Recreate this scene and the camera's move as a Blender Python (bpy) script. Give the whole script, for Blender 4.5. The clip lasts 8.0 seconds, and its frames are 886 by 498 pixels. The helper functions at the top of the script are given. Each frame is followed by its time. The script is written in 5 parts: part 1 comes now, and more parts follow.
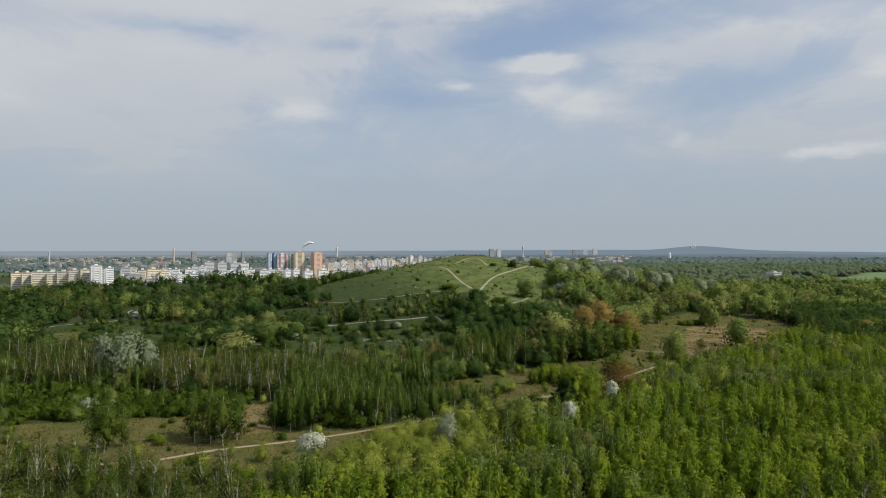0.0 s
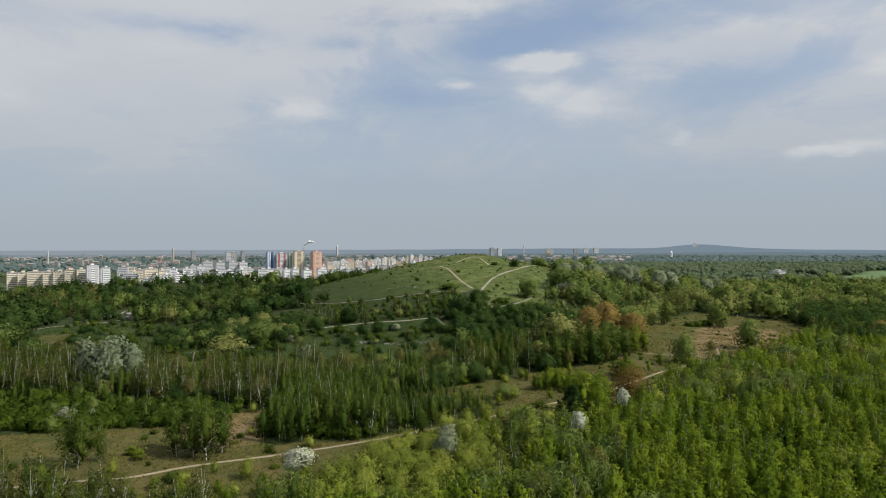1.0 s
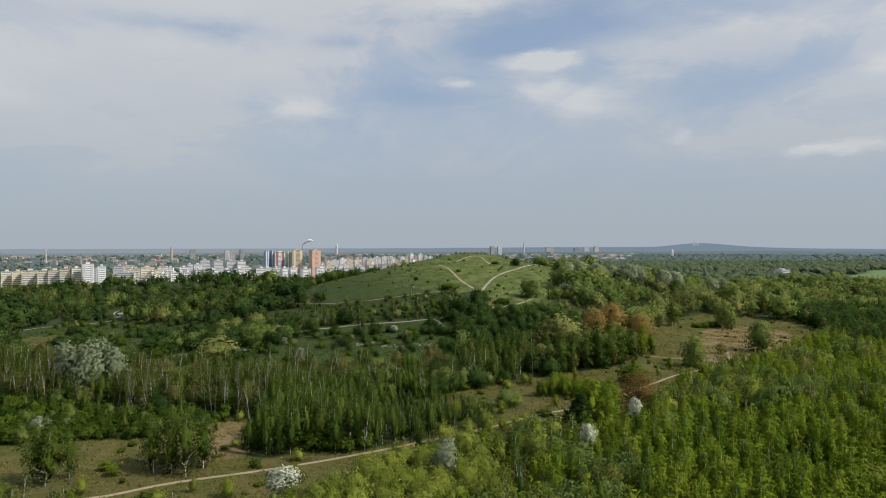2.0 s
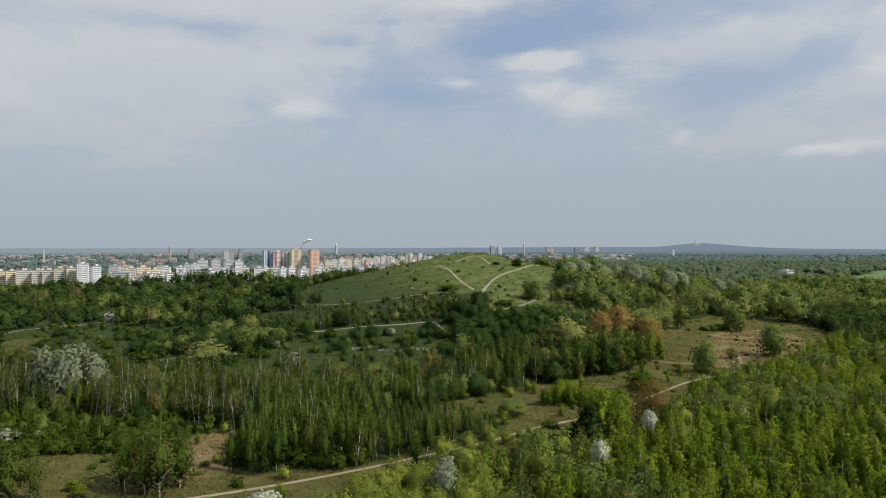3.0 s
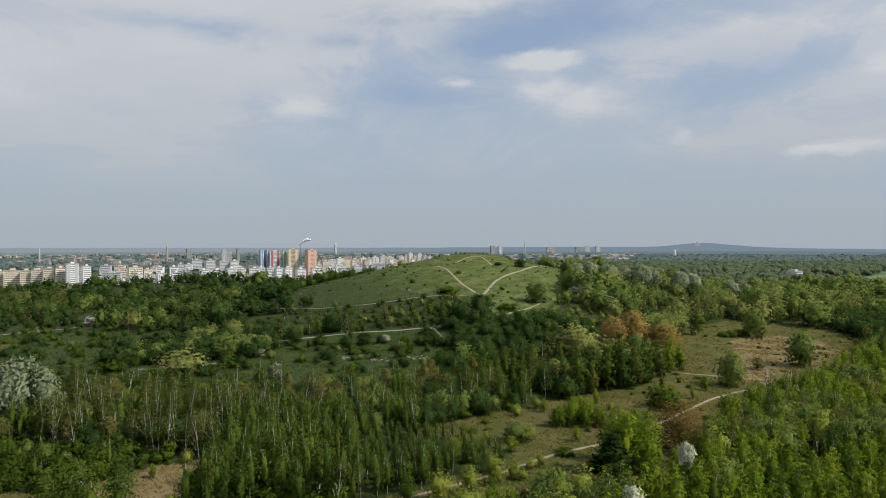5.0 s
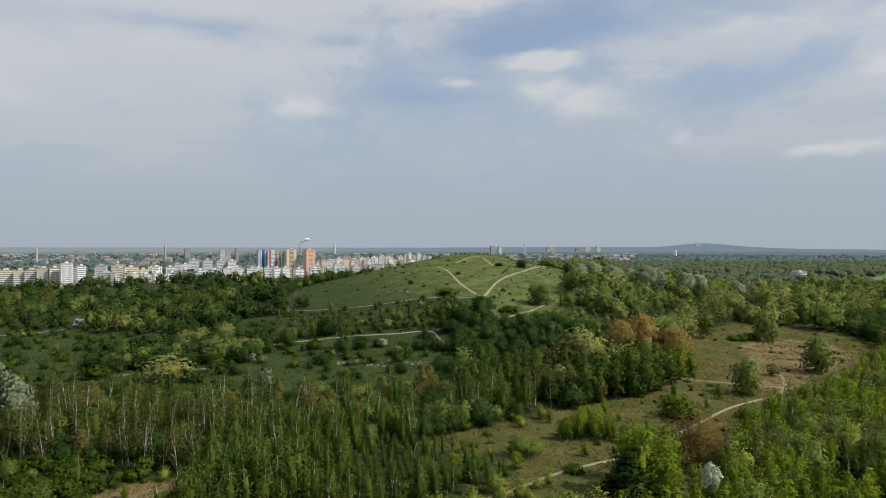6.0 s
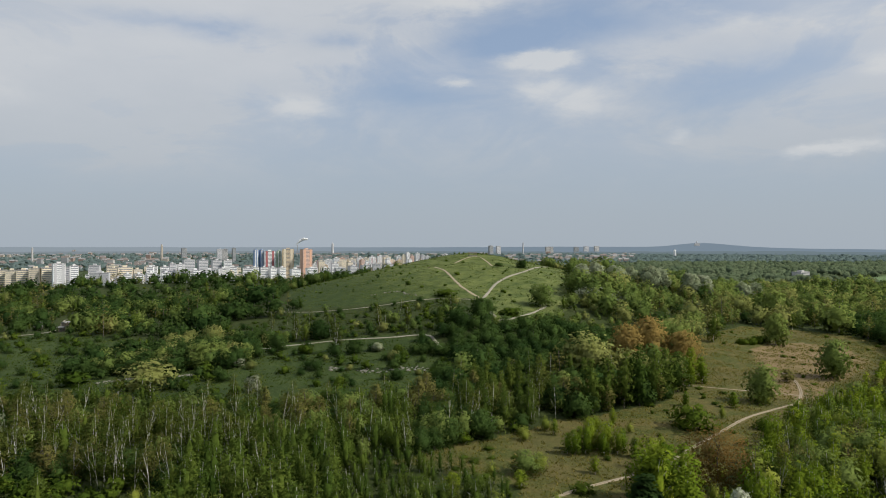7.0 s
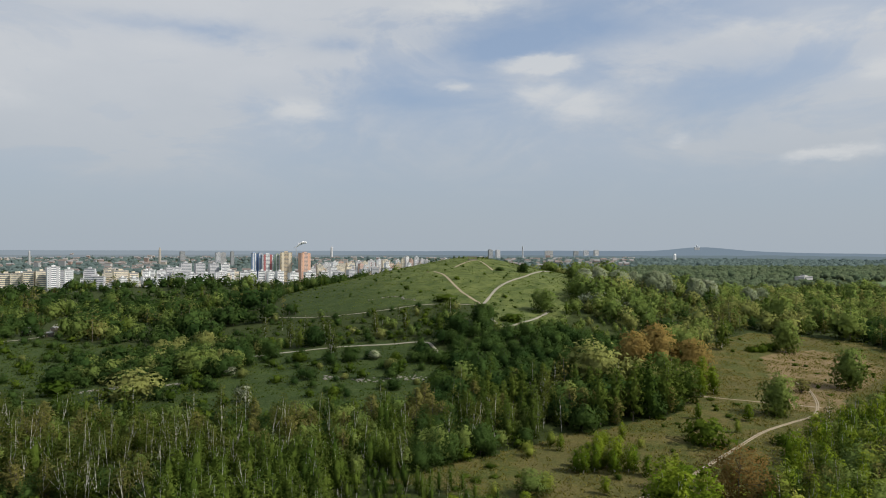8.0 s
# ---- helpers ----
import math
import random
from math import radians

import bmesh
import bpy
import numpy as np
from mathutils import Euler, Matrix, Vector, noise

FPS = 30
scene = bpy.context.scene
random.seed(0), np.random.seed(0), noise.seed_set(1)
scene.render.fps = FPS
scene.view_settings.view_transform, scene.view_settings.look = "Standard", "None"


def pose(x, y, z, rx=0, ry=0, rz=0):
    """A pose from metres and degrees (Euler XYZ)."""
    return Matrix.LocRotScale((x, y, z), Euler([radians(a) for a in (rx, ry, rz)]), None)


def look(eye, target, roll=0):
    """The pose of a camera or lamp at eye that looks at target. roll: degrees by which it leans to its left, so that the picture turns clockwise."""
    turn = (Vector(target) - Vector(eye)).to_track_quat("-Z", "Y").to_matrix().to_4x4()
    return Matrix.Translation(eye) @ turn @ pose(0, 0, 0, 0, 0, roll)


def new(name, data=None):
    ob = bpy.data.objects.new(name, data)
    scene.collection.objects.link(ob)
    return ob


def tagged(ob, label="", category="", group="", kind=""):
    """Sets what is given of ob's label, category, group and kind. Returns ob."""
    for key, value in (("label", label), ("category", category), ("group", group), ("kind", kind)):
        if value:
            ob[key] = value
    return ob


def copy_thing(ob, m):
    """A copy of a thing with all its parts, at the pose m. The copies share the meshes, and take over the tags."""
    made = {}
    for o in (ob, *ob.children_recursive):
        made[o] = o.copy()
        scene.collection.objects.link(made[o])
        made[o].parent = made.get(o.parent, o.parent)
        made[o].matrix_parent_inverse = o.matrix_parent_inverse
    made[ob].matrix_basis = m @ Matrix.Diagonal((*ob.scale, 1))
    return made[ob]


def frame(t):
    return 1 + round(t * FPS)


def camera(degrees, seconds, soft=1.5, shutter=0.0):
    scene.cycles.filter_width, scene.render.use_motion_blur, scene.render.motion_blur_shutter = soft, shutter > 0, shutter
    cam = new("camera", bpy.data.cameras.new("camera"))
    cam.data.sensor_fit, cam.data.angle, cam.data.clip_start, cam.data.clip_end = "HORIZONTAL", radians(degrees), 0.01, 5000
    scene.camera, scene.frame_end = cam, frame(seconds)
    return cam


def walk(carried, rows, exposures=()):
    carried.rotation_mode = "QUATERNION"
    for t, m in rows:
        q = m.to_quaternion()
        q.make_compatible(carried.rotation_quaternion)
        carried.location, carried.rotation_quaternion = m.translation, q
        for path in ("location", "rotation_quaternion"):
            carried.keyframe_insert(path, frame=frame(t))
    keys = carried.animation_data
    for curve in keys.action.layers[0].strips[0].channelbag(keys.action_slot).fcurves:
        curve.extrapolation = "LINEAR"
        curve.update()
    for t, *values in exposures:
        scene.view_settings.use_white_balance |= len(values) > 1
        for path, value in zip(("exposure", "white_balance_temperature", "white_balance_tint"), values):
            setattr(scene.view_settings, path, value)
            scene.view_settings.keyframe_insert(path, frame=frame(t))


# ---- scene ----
cam = camera(70.0, 8.0, soft=1.0)
PATH = [
    (0, (-1.17, 0.915, 49.639), (-1.169, 2.915, 49.639), -0.0),
    (0.5, (-1.03, 7.233, 49.798), (-1.03, 9.233, 49.796), -0.0),
    (1, (-0.758, 13.647, 49.844), (-0.759, 15.647, 49.84), -0.1),
    (1.5, (-0.62, 20.182, 49.9), (-0.621, 22.182, 49.893), -0.1),
    (3, (-0.143, 40.376, 49.977), (-0.144, 42.376, 49.968), -0.0),
    (3.5, (0.038, 47.533, 50.05), (0.037, 49.533, 50.04), -0.0),
    (4, (0.256, 54.607, 50.014), (0.255, 56.607, 50.003), 0.0),
    (4.5, (0.443, 61.216, 50.029), (0.442, 63.216, 50.019), 0.0),
    (6, (0.534, 81.068, 50.057), (0.534, 83.068, 50.047), 0.1),
    (6.5, (0.513, 87.801, 50.069), (0.516, 89.801, 50.059), 0.1),
    (7, (0.745, 94.59, 50.106), (0.75, 96.59, 50.095), 0.1),
    (7.5, (0.757, 100.672, 50.215), (0.764, 102.672, 50.21), 0.2),
    (8, (0.695, 105.58, 50.085), (0.702, 107.58, 50.086), 0.2),
]
walk(cam, [(t, look(eye, target, roll)) for t, eye, target, roll in PATH])

# ---- world, sun ----
SUN_AZ, SUN_EL = 107.0, 44.0          # degrees clockwise from +y, and above the horizon
SUN_DIR = Vector((math.sin(radians(SUN_AZ)) * math.cos(radians(SUN_EL)), math.cos(radians(SUN_AZ)) * math.cos(radians(SUN_EL)), math.sin(radians(SUN_EL))))
sun = new("sun", bpy.data.lights.new("sun", "SUN"))
sun.data.energy, sun.data.angle, sun.data.color = 4.0, radians(0.6), (1.0, 0.95, 0.86)
sun.matrix_world = look(SUN_DIR * 400, (0, 0, 0))
scene.view_settings.exposure = 0.0


class Nodes:
    """Short hand for building node trees."""

    def __init__(self, tree):
        self.t = tree
        tree.nodes.clear()

    def n(self, kind, **props):
        node = self.t.nodes.new(kind)
        for key, value in props.items():
            if key == "operation":
                node.operation = value
            elif key == "blend_type":
                node.blend_type = value
            elif key == "data_type":
                node.data_type = value
            elif key == "attribute_name":
                node.attribute_name = value
        return node

    def put(self, socket, value):
        if isinstance(value, bpy.types.NodeSocket):
            self.t.links.new(value, socket)
        elif isinstance(value, (tuple, list)) and len(value) == 3 and socket.type == "RGBA":
            socket.default_value = (*value, 1)
        else:
            socket.default_value = value

    def m(self, op, a, b=0.0, c=None, clamp=False):
        node = self.n("ShaderNodeMath", operation=op)
        node.use_clamp = clamp
        self.put(node.inputs[0], a)
        self.put(node.inputs[1], b)
        if c is not None:
            self.put(node.inputs[2], c)
        return node.outputs[0]

    def mix(self, fac, a, b, blend="MIX"):
        node = self.n("ShaderNodeMixRGB", blend_type=blend)
        self.put(node.inputs[0], fac)
        self.put(node.inputs[1], a)
        self.put(node.inputs[2], b)
        return node.outputs[0]

    def noise(self, vector, scale, detail=3.0, rough=0.55, distort=0.0):
        node = self.n("ShaderNodeTexNoise")
        if vector is not None:
            self.put(node.inputs["Vector"], vector)
        node.inputs["Scale"].default_value = scale
        node.inputs["Detail"].default_value = detail
        node.inputs["Roughness"].default_value = rough
        node.inputs["Distortion"].default_value = distort
        return node.outputs[0]

    def smooth(self, v, lo, hi):
        node = self.n("ShaderNodeMapRange")
        node.interpolation_type = "SMOOTHSTEP"
        self.put(node.inputs[0], v)
        node.inputs[1].default_value, node.inputs[2].default_value = lo, hi
        return node.outputs[0]


def build_world():
    world = bpy.data.worlds.new("sky")
    scene.world = world
    world.use_nodes = True
    k = Nodes(world.node_tree)
    sky = k.n("ShaderNodeTexSky")
    sky.sky_type, sky.sun_disc = "NISHITA", False
    sky.sun_elevation, sky.sun_rotation = radians(SUN_EL), radians(SUN_AZ)
    sky.air_density, sky.dust_density, sky.ozone_density = 1.0, 1.2, 1.0
    way = k.n("ShaderNodeTexCoord").outputs["Generated"]
    sep = k.n("ShaderNodeSeparateXYZ")
    k.put(sep.inputs[0], way)
    x, y, z = sep.outputs
    az, el = k.m("ARCTAN2", x, y), k.m("ARCSINE", z)
    # clouds lie in a flat layer: stretch the noise with the slant of the view
    flat = k.n("ShaderNodeCombineXYZ")
    k.put(flat.inputs[0], k.m("MULTIPLY", az, 1.0))
    k.put(flat.inputs[1], k.m("MULTIPLY", el, 2.3))
    base = flat.outputs[0]
    wob_a = k.m("MULTIPLY", k.m("SUBTRACT", k.noise(base, 9.0, 6.0, 0.62), 0.5), 0.07)
    off = k.n("ShaderNodeVectorMath", operation="ADD")
    k.put(off.inputs[0], base)
    off.inputs[1].default_value = (3.1, 7.7, 1.9)
    wob_e = k.m("MULTIPLY", k.m("SUBTRACT", k.noise(off.outputs[0], 11.0, 6.0, 0.64), 0.5), 0.036)
    a2, e2 = k.m("ADD", az, wob_a), k.m("ADD", el, wob_e)

    def blob(a0, e0, sa, se, flatness=0.0):
        """A soft patch round azimuth a0 and elevation e0, in degrees."""
        da = k.m("DIVIDE", k.m("SUBTRACT", a2, radians(a0)), radians(sa))
        de = k.m("DIVIDE", k.m("SUBTRACT", e2, radians(e0)), radians(se))
        q = k.m("ADD", k.m("MULTIPLY", da, da), k.m("MULTIPLY", de, de))
        return k.m("EXPONENT", k.m("MULTIPLY", q, -1.0))

    def total(rows):
        out = None
        for row in rows:
            b = k.m("MULTIPLY", blob(*row[:4]), row[4])
            out = b if out is None else k.m("ADD", out, b)
        return out

    # broad veil: thick on one side, thinning to the other, with wisps
    veil = total(VEILS)
    wisps = k.smooth(k.noise(base, 4.5, 7.0, 0.62, 0.6), 0.40, 0.66)
    fine = k.smooth(k.noise(off.outputs[0], 13.0, 6.0, 0.6, 0.4), 0.35, 0.7)
    behind = k.smooth(k.m("MULTIPLY", y, -1.0), -0.35, 0.2)
    veil = k.m("MAXIMUM", veil, k.m("MULTIPLY", behind, 0.55))
    thin = k.m("ADD", k.m("MULTIPLY", wisps, 0.32), k.m("MULTIPLY", fine, 0.10))
    veil = k.m("MULTIPLY", veil, k.m("ADD", 0.62, k.m("MULTIPLY", wisps, 0.75)))
    thin = k.m("ADD", thin, 0.10)
    cover = k.m("MULTIPLY", k.m("ADD", veil, thin), k.smooth(el, radians(1.5), radians(9.0)), clamp=True)
    holes = k.m("MULTIPLY", total(GAPS), k.m("ADD", 0.45, k.m("MULTIPLY", wisps, 0.75)))
    cover = k.m("SUBTRACT", cover, holes, clamp=True)
    puffs = total(PUFFS)
    puffs = k.smooth(k.m("MULTIPLY", puffs, k.m("ADD", 0.72, k.m("MULTIPLY", fine, 0.5))), 0.12, 0.85)
    # low haze
    haze = k.m("SUBTRACT", 1.0, k.smooth(el, radians(-1.0), radians(17.0)))
    blue = k.n("ShaderNodeBackground")
    k.put(blue.inputs[0], k.mix(0.55, sky.outputs[0], (3.9, 5.0, 6.8)))
    blue.inputs[1].default_value = 0.098
    grey = k.n("ShaderNodeBackground")
    shade = k.noise(base, 3.0, 5.0, 0.6)
    k.put(grey.inputs[0], k.mix(shade, (0.47, 0.51, 0.56), (0.66, 0.67, 0.69)))
    white = k.n("ShaderNodeBackground")
    white.inputs[0].default_value = (0.62, 0.64, 0.66, 1)
    low = k.n("ShaderNodeBackground")
    low.inputs[0].default_value = (0.384, 0.436, 0.490, 1)

    def over(fac, a, b):
        node = k.n("ShaderNodeMixShader")
        k.put(node.inputs[0], fac)
        k.put(node.inputs[1], a)
        k.put(node.inputs[2], b)
        return node.outputs[0]

    s = over(k.m("MULTIPLY", cover, 0.92), blue.outputs[0], grey.outputs[0])
    s = over(k.m("MULTIPLY", haze, 0.92), s, low.outputs[0])
    s = over(k.m("MULTIPLY", puffs, 0.85), s, white.outputs[0])
    out = k.n("ShaderNodeOutputWorld")
    k.put(out.inputs[0], s)


# azimuth, elevation, half widths in degrees, weight
VEILS = [(-35, 9, 17, 5, 0.5), (-21, 13.5, 9, 4, 0.5), (12, 8, 14, 4, 0.3), (36, 8, 12, 5, 0.35), (-33, 14, 20, 9, 0.75), (-18, 20, 24, 6, 0.65), (-7, 21.5, 12, 3.0, 0.55), (13, 12.5, 8, 3.2, 0.30), (33, 18.5, 10, 4.5, 0.7), (35, 11, 8, 4, 0.45), (21, 15.5, 8, 2.2, 0.35), (25, 9, 10, 3, 0.3)]
GAPS = [(10, 18.8, 10, 2.0, 0.62), (3.5, 17.2, 4, 1.6, 0.5), (-18.9, 17.9, 4.5, 0.8, 0.6), (-9, 17.7, 2.4, 0.7, 0.55), (-27, 17.7, 4, 0.7, 0.5), (-5, 19.5, 2.5, 0.8, 0.3), (-3.5, 13.4, 7, 2.2, 0.55), (23, 12.6, 7, 2.6, 0.55), (-16.5, 12.2, 1.6, 1.2, 0.4), (30, 14.4, 5, 1.4, 0.35)]
PUFFS = [(12.2, 12.4, 4.6, 1.7, 0.6), (-24.0, 16.0, 8.0, 2.2, 0.3), (31.5, 17.2, 6.0, 1.8, 0.45), (8.7, 16.15, 3.4, 0.85, 1.25), (1.3, 14.6, 1.9, 0.6, 0.7), (-12.8, 12.0, 4.0, 1.1, 0.65), (9.4, 13.7, 3.6, 1.0, 0.6), (31.4, 7.5, 3.6, 0.7, 0.95),
         (35.4, 13.4, 2.2, 0.9, 0.8), (20.6, 9.2, 1.7, 0.9, 0.45), (1.5, 21.2, 6.5, 1.3, 0.8), (-5.0, 10.3, 1.6, 0.6, 0.35), (-37.0, 13.5, 7.0, 2.5, 0.45), (24.7, 17.5, 2.2, 0.7, 0.45), (19.0, 14.4, 3.6, 0.6, 0.4), (-14.5, 9.9, 2.0, 0.7, 0.35), (-37, 11, 4, 1.2, 0.4)]
build_world()


# ---- materials ----
def material(name):
    mat = bpy.data.materials.new(name)
    mat.use_nodes = True
    return mat, Nodes(mat.node_tree)


def finish(k, shader):
    out = k.n("ShaderNodeOutputMaterial")
    k.put(out.inputs[0], shader)


def plain(name, colour, rough=0.8, grain=0.25, scale=1.0, metal=0.0, bump=0.0, per_piece=0.0):
    """A rough surface whose colour wanders at two scales."""
    mat, k = material(name)
    where = k.n("ShaderNodeNewGeometry").outputs["Position"]
    v = k.m("ADD", k.m("MULTIPLY", k.noise(where, 0.35 * scale, 4.0), 0.6), k.m("MULTIPLY", k.noise(where, 3.0 * scale, 3.0), 0.4))
    if per_piece:
        v = k.m("ADD", v, k.m("MULTIPLY", k.m("SUBTRACT", k.n("ShaderNodeObjectInfo").outputs["Random"], 0.5), per_piece))
    dark, light = [c * (1 - grain) for c in colour], [min(1.0, c * (1 + grain)) for c in colour]
    bsdf = k.n("ShaderNodeBsdfPrincipled")
    k.put(bsdf.inputs["Base Color"], k.mix(v, tuple(dark), tuple(light)))
    bsdf.inputs["Roughness"].default_value, bsdf.inputs["Metallic"].default_value = rough, metal
    if bump:
        node = k.n("ShaderNodeBump")
        node.inputs["Strength"].default_value, node.inputs["Distance"].default_value = bump, 0.05
        k.put(node.inputs["Height"], k.noise(where, 6.0 * scale, 4.0))
        k.put(bsdf.inputs["Normal"], node.outputs[0])
    finish(k, bsdf.outputs[0])
    return mat


def leaf_material(name, a, b, c, through_light=0.20, spread=0.12, mottle=0.08, crown=True):
    """Foliage: each tree lies somewhere between the colours a and b, some leaves turn to c. crown: the leaves of a crown are lit as its rounded clumps."""
    mat, k = material(name)
    geo = k.n("ShaderNodeNewGeometry")
    tint = k.n("ShaderNodeAttribute", attribute_name="tint").outputs["Fac"]
    own = k.m("FRACT", k.m("ADD", tint, k.n("ShaderNodeObjectInfo").outputs["Random"]))
    island = geo.outputs["Random Per Island"]
    patch = k.noise(geo.outputs["Position"], 0.045, 2.0)
    v = k.m("ADD", k.m("MULTIPLY", own, 0.95), k.m("MULTIPLY", k.m("SUBTRACT", patch, 0.5), 0.7), clamp=True)
    colour = k.mix(v, a, b)
    colour = k.mix(k.m("MULTIPLY", k.m("POWER", island, 2.5), spread), colour, c)
    colour = k.mix(mottle, colour, k.mix(k.m("FRACT", k.m("MULTIPLY", island, 7.3)), (0.55, 0.55, 0.55), (1.45, 1.45, 1.45)), "OVERLAY")
    twigs = k.noise(geo.outputs["Position"], 1.5, 3.0, 0.65)
    colour = k.mix(1.0, colour, k.mix(k.smooth(twigs, 0.3, 0.7), (0.95, 0.95, 0.92), (1.26, 1.25, 1.19)), "MULTIPLY")
    dif = k.n("ShaderNodeBsdfDiffuse")
    k.put(dif.inputs[0], colour)
    if crown:
        turn = k.n("ShaderNodeVectorTransform")
        turn.vector_type, turn.convert_from, turn.convert_to = "NORMAL", "OBJECT", "WORLD"
        k.put(turn.inputs[0], k.n("ShaderNodeAttribute", attribute_name="out").outputs["Vector"])
        k.put(dif.inputs["Normal"], turn.outputs[0])
    tra = k.n("ShaderNodeBsdfTranslucent")
    k.put(tra.inputs[0], k.mix(0.5, colour, (1.35, 1.5, 0.55), "MULTIPLY"))
    mix = k.n("ShaderNodeMixShader")
    mix.inputs[0].default_value = through_light
    k.put(mix.inputs[1], dif.outputs[0])
    k.put(mix.inputs[2], tra.outputs[0])
    finish(k, mix.outputs[0])
    return mat


def bark_material(name, light, dark, bands=True):
    mat, k = material(name)
    where = k.n("ShaderNodeTexCoord").outputs["Object"]
    mp = k.n("ShaderNodeMapping")
    mp.inputs["Scale"].default_value = (1.0, 1.0, 3.5)
    k.put(mp.inputs[0], where)
    v = k.smooth(k.noise(mp.outputs[0], 1.3, 4.0, 0.7), 0.5, 0.72) if bands else k.noise(where, 2.0, 4.0)
    bsdf = k.n("ShaderNodeBsdfPrincipled")
    k.put(bsdf.inputs["Base Color"], k.mix(v, light, dark))
    bsdf.inputs["Roughness"].default_value = 0.85
    finish(k, bsdf.outputs[0])
    return mat


LEAVES = {
    "young_birch": leaf_material("young_birch_leaves", (0.062, 0.106, 0.009), (0.150, 0.190, 0.018), (0.150, 0.166, 0.026)),
    "birch": leaf_material("birch_leaves", (0.034, 0.062, 0.011), (0.080, 0.110, 0.019), (0.090, 0.100, 0.025)),
    "grey_birch": leaf_material("sparse_birch_leaves", (0.050, 0.070, 0.015), (0.086, 0.098, 0.022), (0.096, 0.090, 0.030)),
    "maple": leaf_material("maple_leaves", (0.022, 0.046, 0.013), (0.052, 0.086, 0.022), (0.060, 0.088, 0.026), 0.2),
    "poplar": leaf_material("poplar_leaves", (0.036, 0.064, 0.012), (0.081, 0.109, 0.020), (0.103, 0.118, 0.028)),
    "ash": leaf_material("ash_leaves", (0.084, 0.124, 0.032), (0.148, 0.186, 0.048), (0.152, 0.172, 0.054)),
    "oak": leaf_material("oak_leaves", (0.130, 0.150, 0.046), (0.205, 0.214, 0.070), (0.205, 0.192, 0.072)),
    "willow": leaf_material("willow_leaves", (0.120, 0.154, 0.026), (0.198, 0.222, 0.041), (0.204, 0.216, 0.058)),
    "silver": leaf_material("silver_poplar_leaves", (0.165, 0.195, 0.120), (0.230, 0.255, 0.178), (0.270, 0.290, 0.220)),
    "rust": leaf_material("rust_buds", (0.210, 0.150, 0.050), (0.250, 0.176, 0.060), (0.170, 0.160, 0.045)),
    "copper": leaf_material("copper_buds", (0.120, 0.076, 0.025), (0.145, 0.092, 0.030), (0.124, 0.092, 0.032)),
    "brown": leaf_material("brown_twigs", (0.105, 0.104, 0.033), (0.150, 0.138, 0.042), (0.138, 0.146, 0.040)),
    "blossom": leaf_material("white_blossom", (0.240, 0.260, 0.170), (0.340, 0.350, 0.270), (0.070, 0.110, 0.030), 0.2, 1.0),
    "blossom_tree": leaf_material("white_tree_blossom", (0.430, 0.445, 0.370), (0.580, 0.585, 0.510), (0.160, 0.200, 0.080), 0.2, 0.9),
    "shrub": leaf_material("shrub_leaves", (0.030, 0.055, 0.008), (0.075, 0.109, 0.014), (0.083, 0.101, 0.022)),
    "pine": leaf_material("pine_needles", (0.018, 0.034, 0.010), (0.028, 0.048, 0.013), (0.034, 0.052, 0.016), 0.1),
    # distant woods: pale blue haze is mixed into the leaf colour
    "far": leaf_material("far_wood_hazed_leaves", (0.074, 0.104, 0.060), (0.104, 0.130, 0.074), (0.104, 0.122, 0.078), 0.15, 0.3, 0.03),
    "remote": leaf_material("remote_wood_hazed_leaves", (0.100, 0.138, 0.138), (0.114, 0.152, 0.148), (0.114, 0.150, 0.148), 0.12, 0.2, 0.02),
}
WHITE_BARK = bark_material("birch_bark", (0.560, 0.540, 0.480), (0.090, 0.080, 0.070))
GREY_BARK = bark_material("grey_bark", (0.150, 0.130, 0.105), (0.060, 0.052, 0.042), False)
BARK = {kind: WHITE_BARK if "birch" in kind else GREY_BARK for kind in LEAVES}


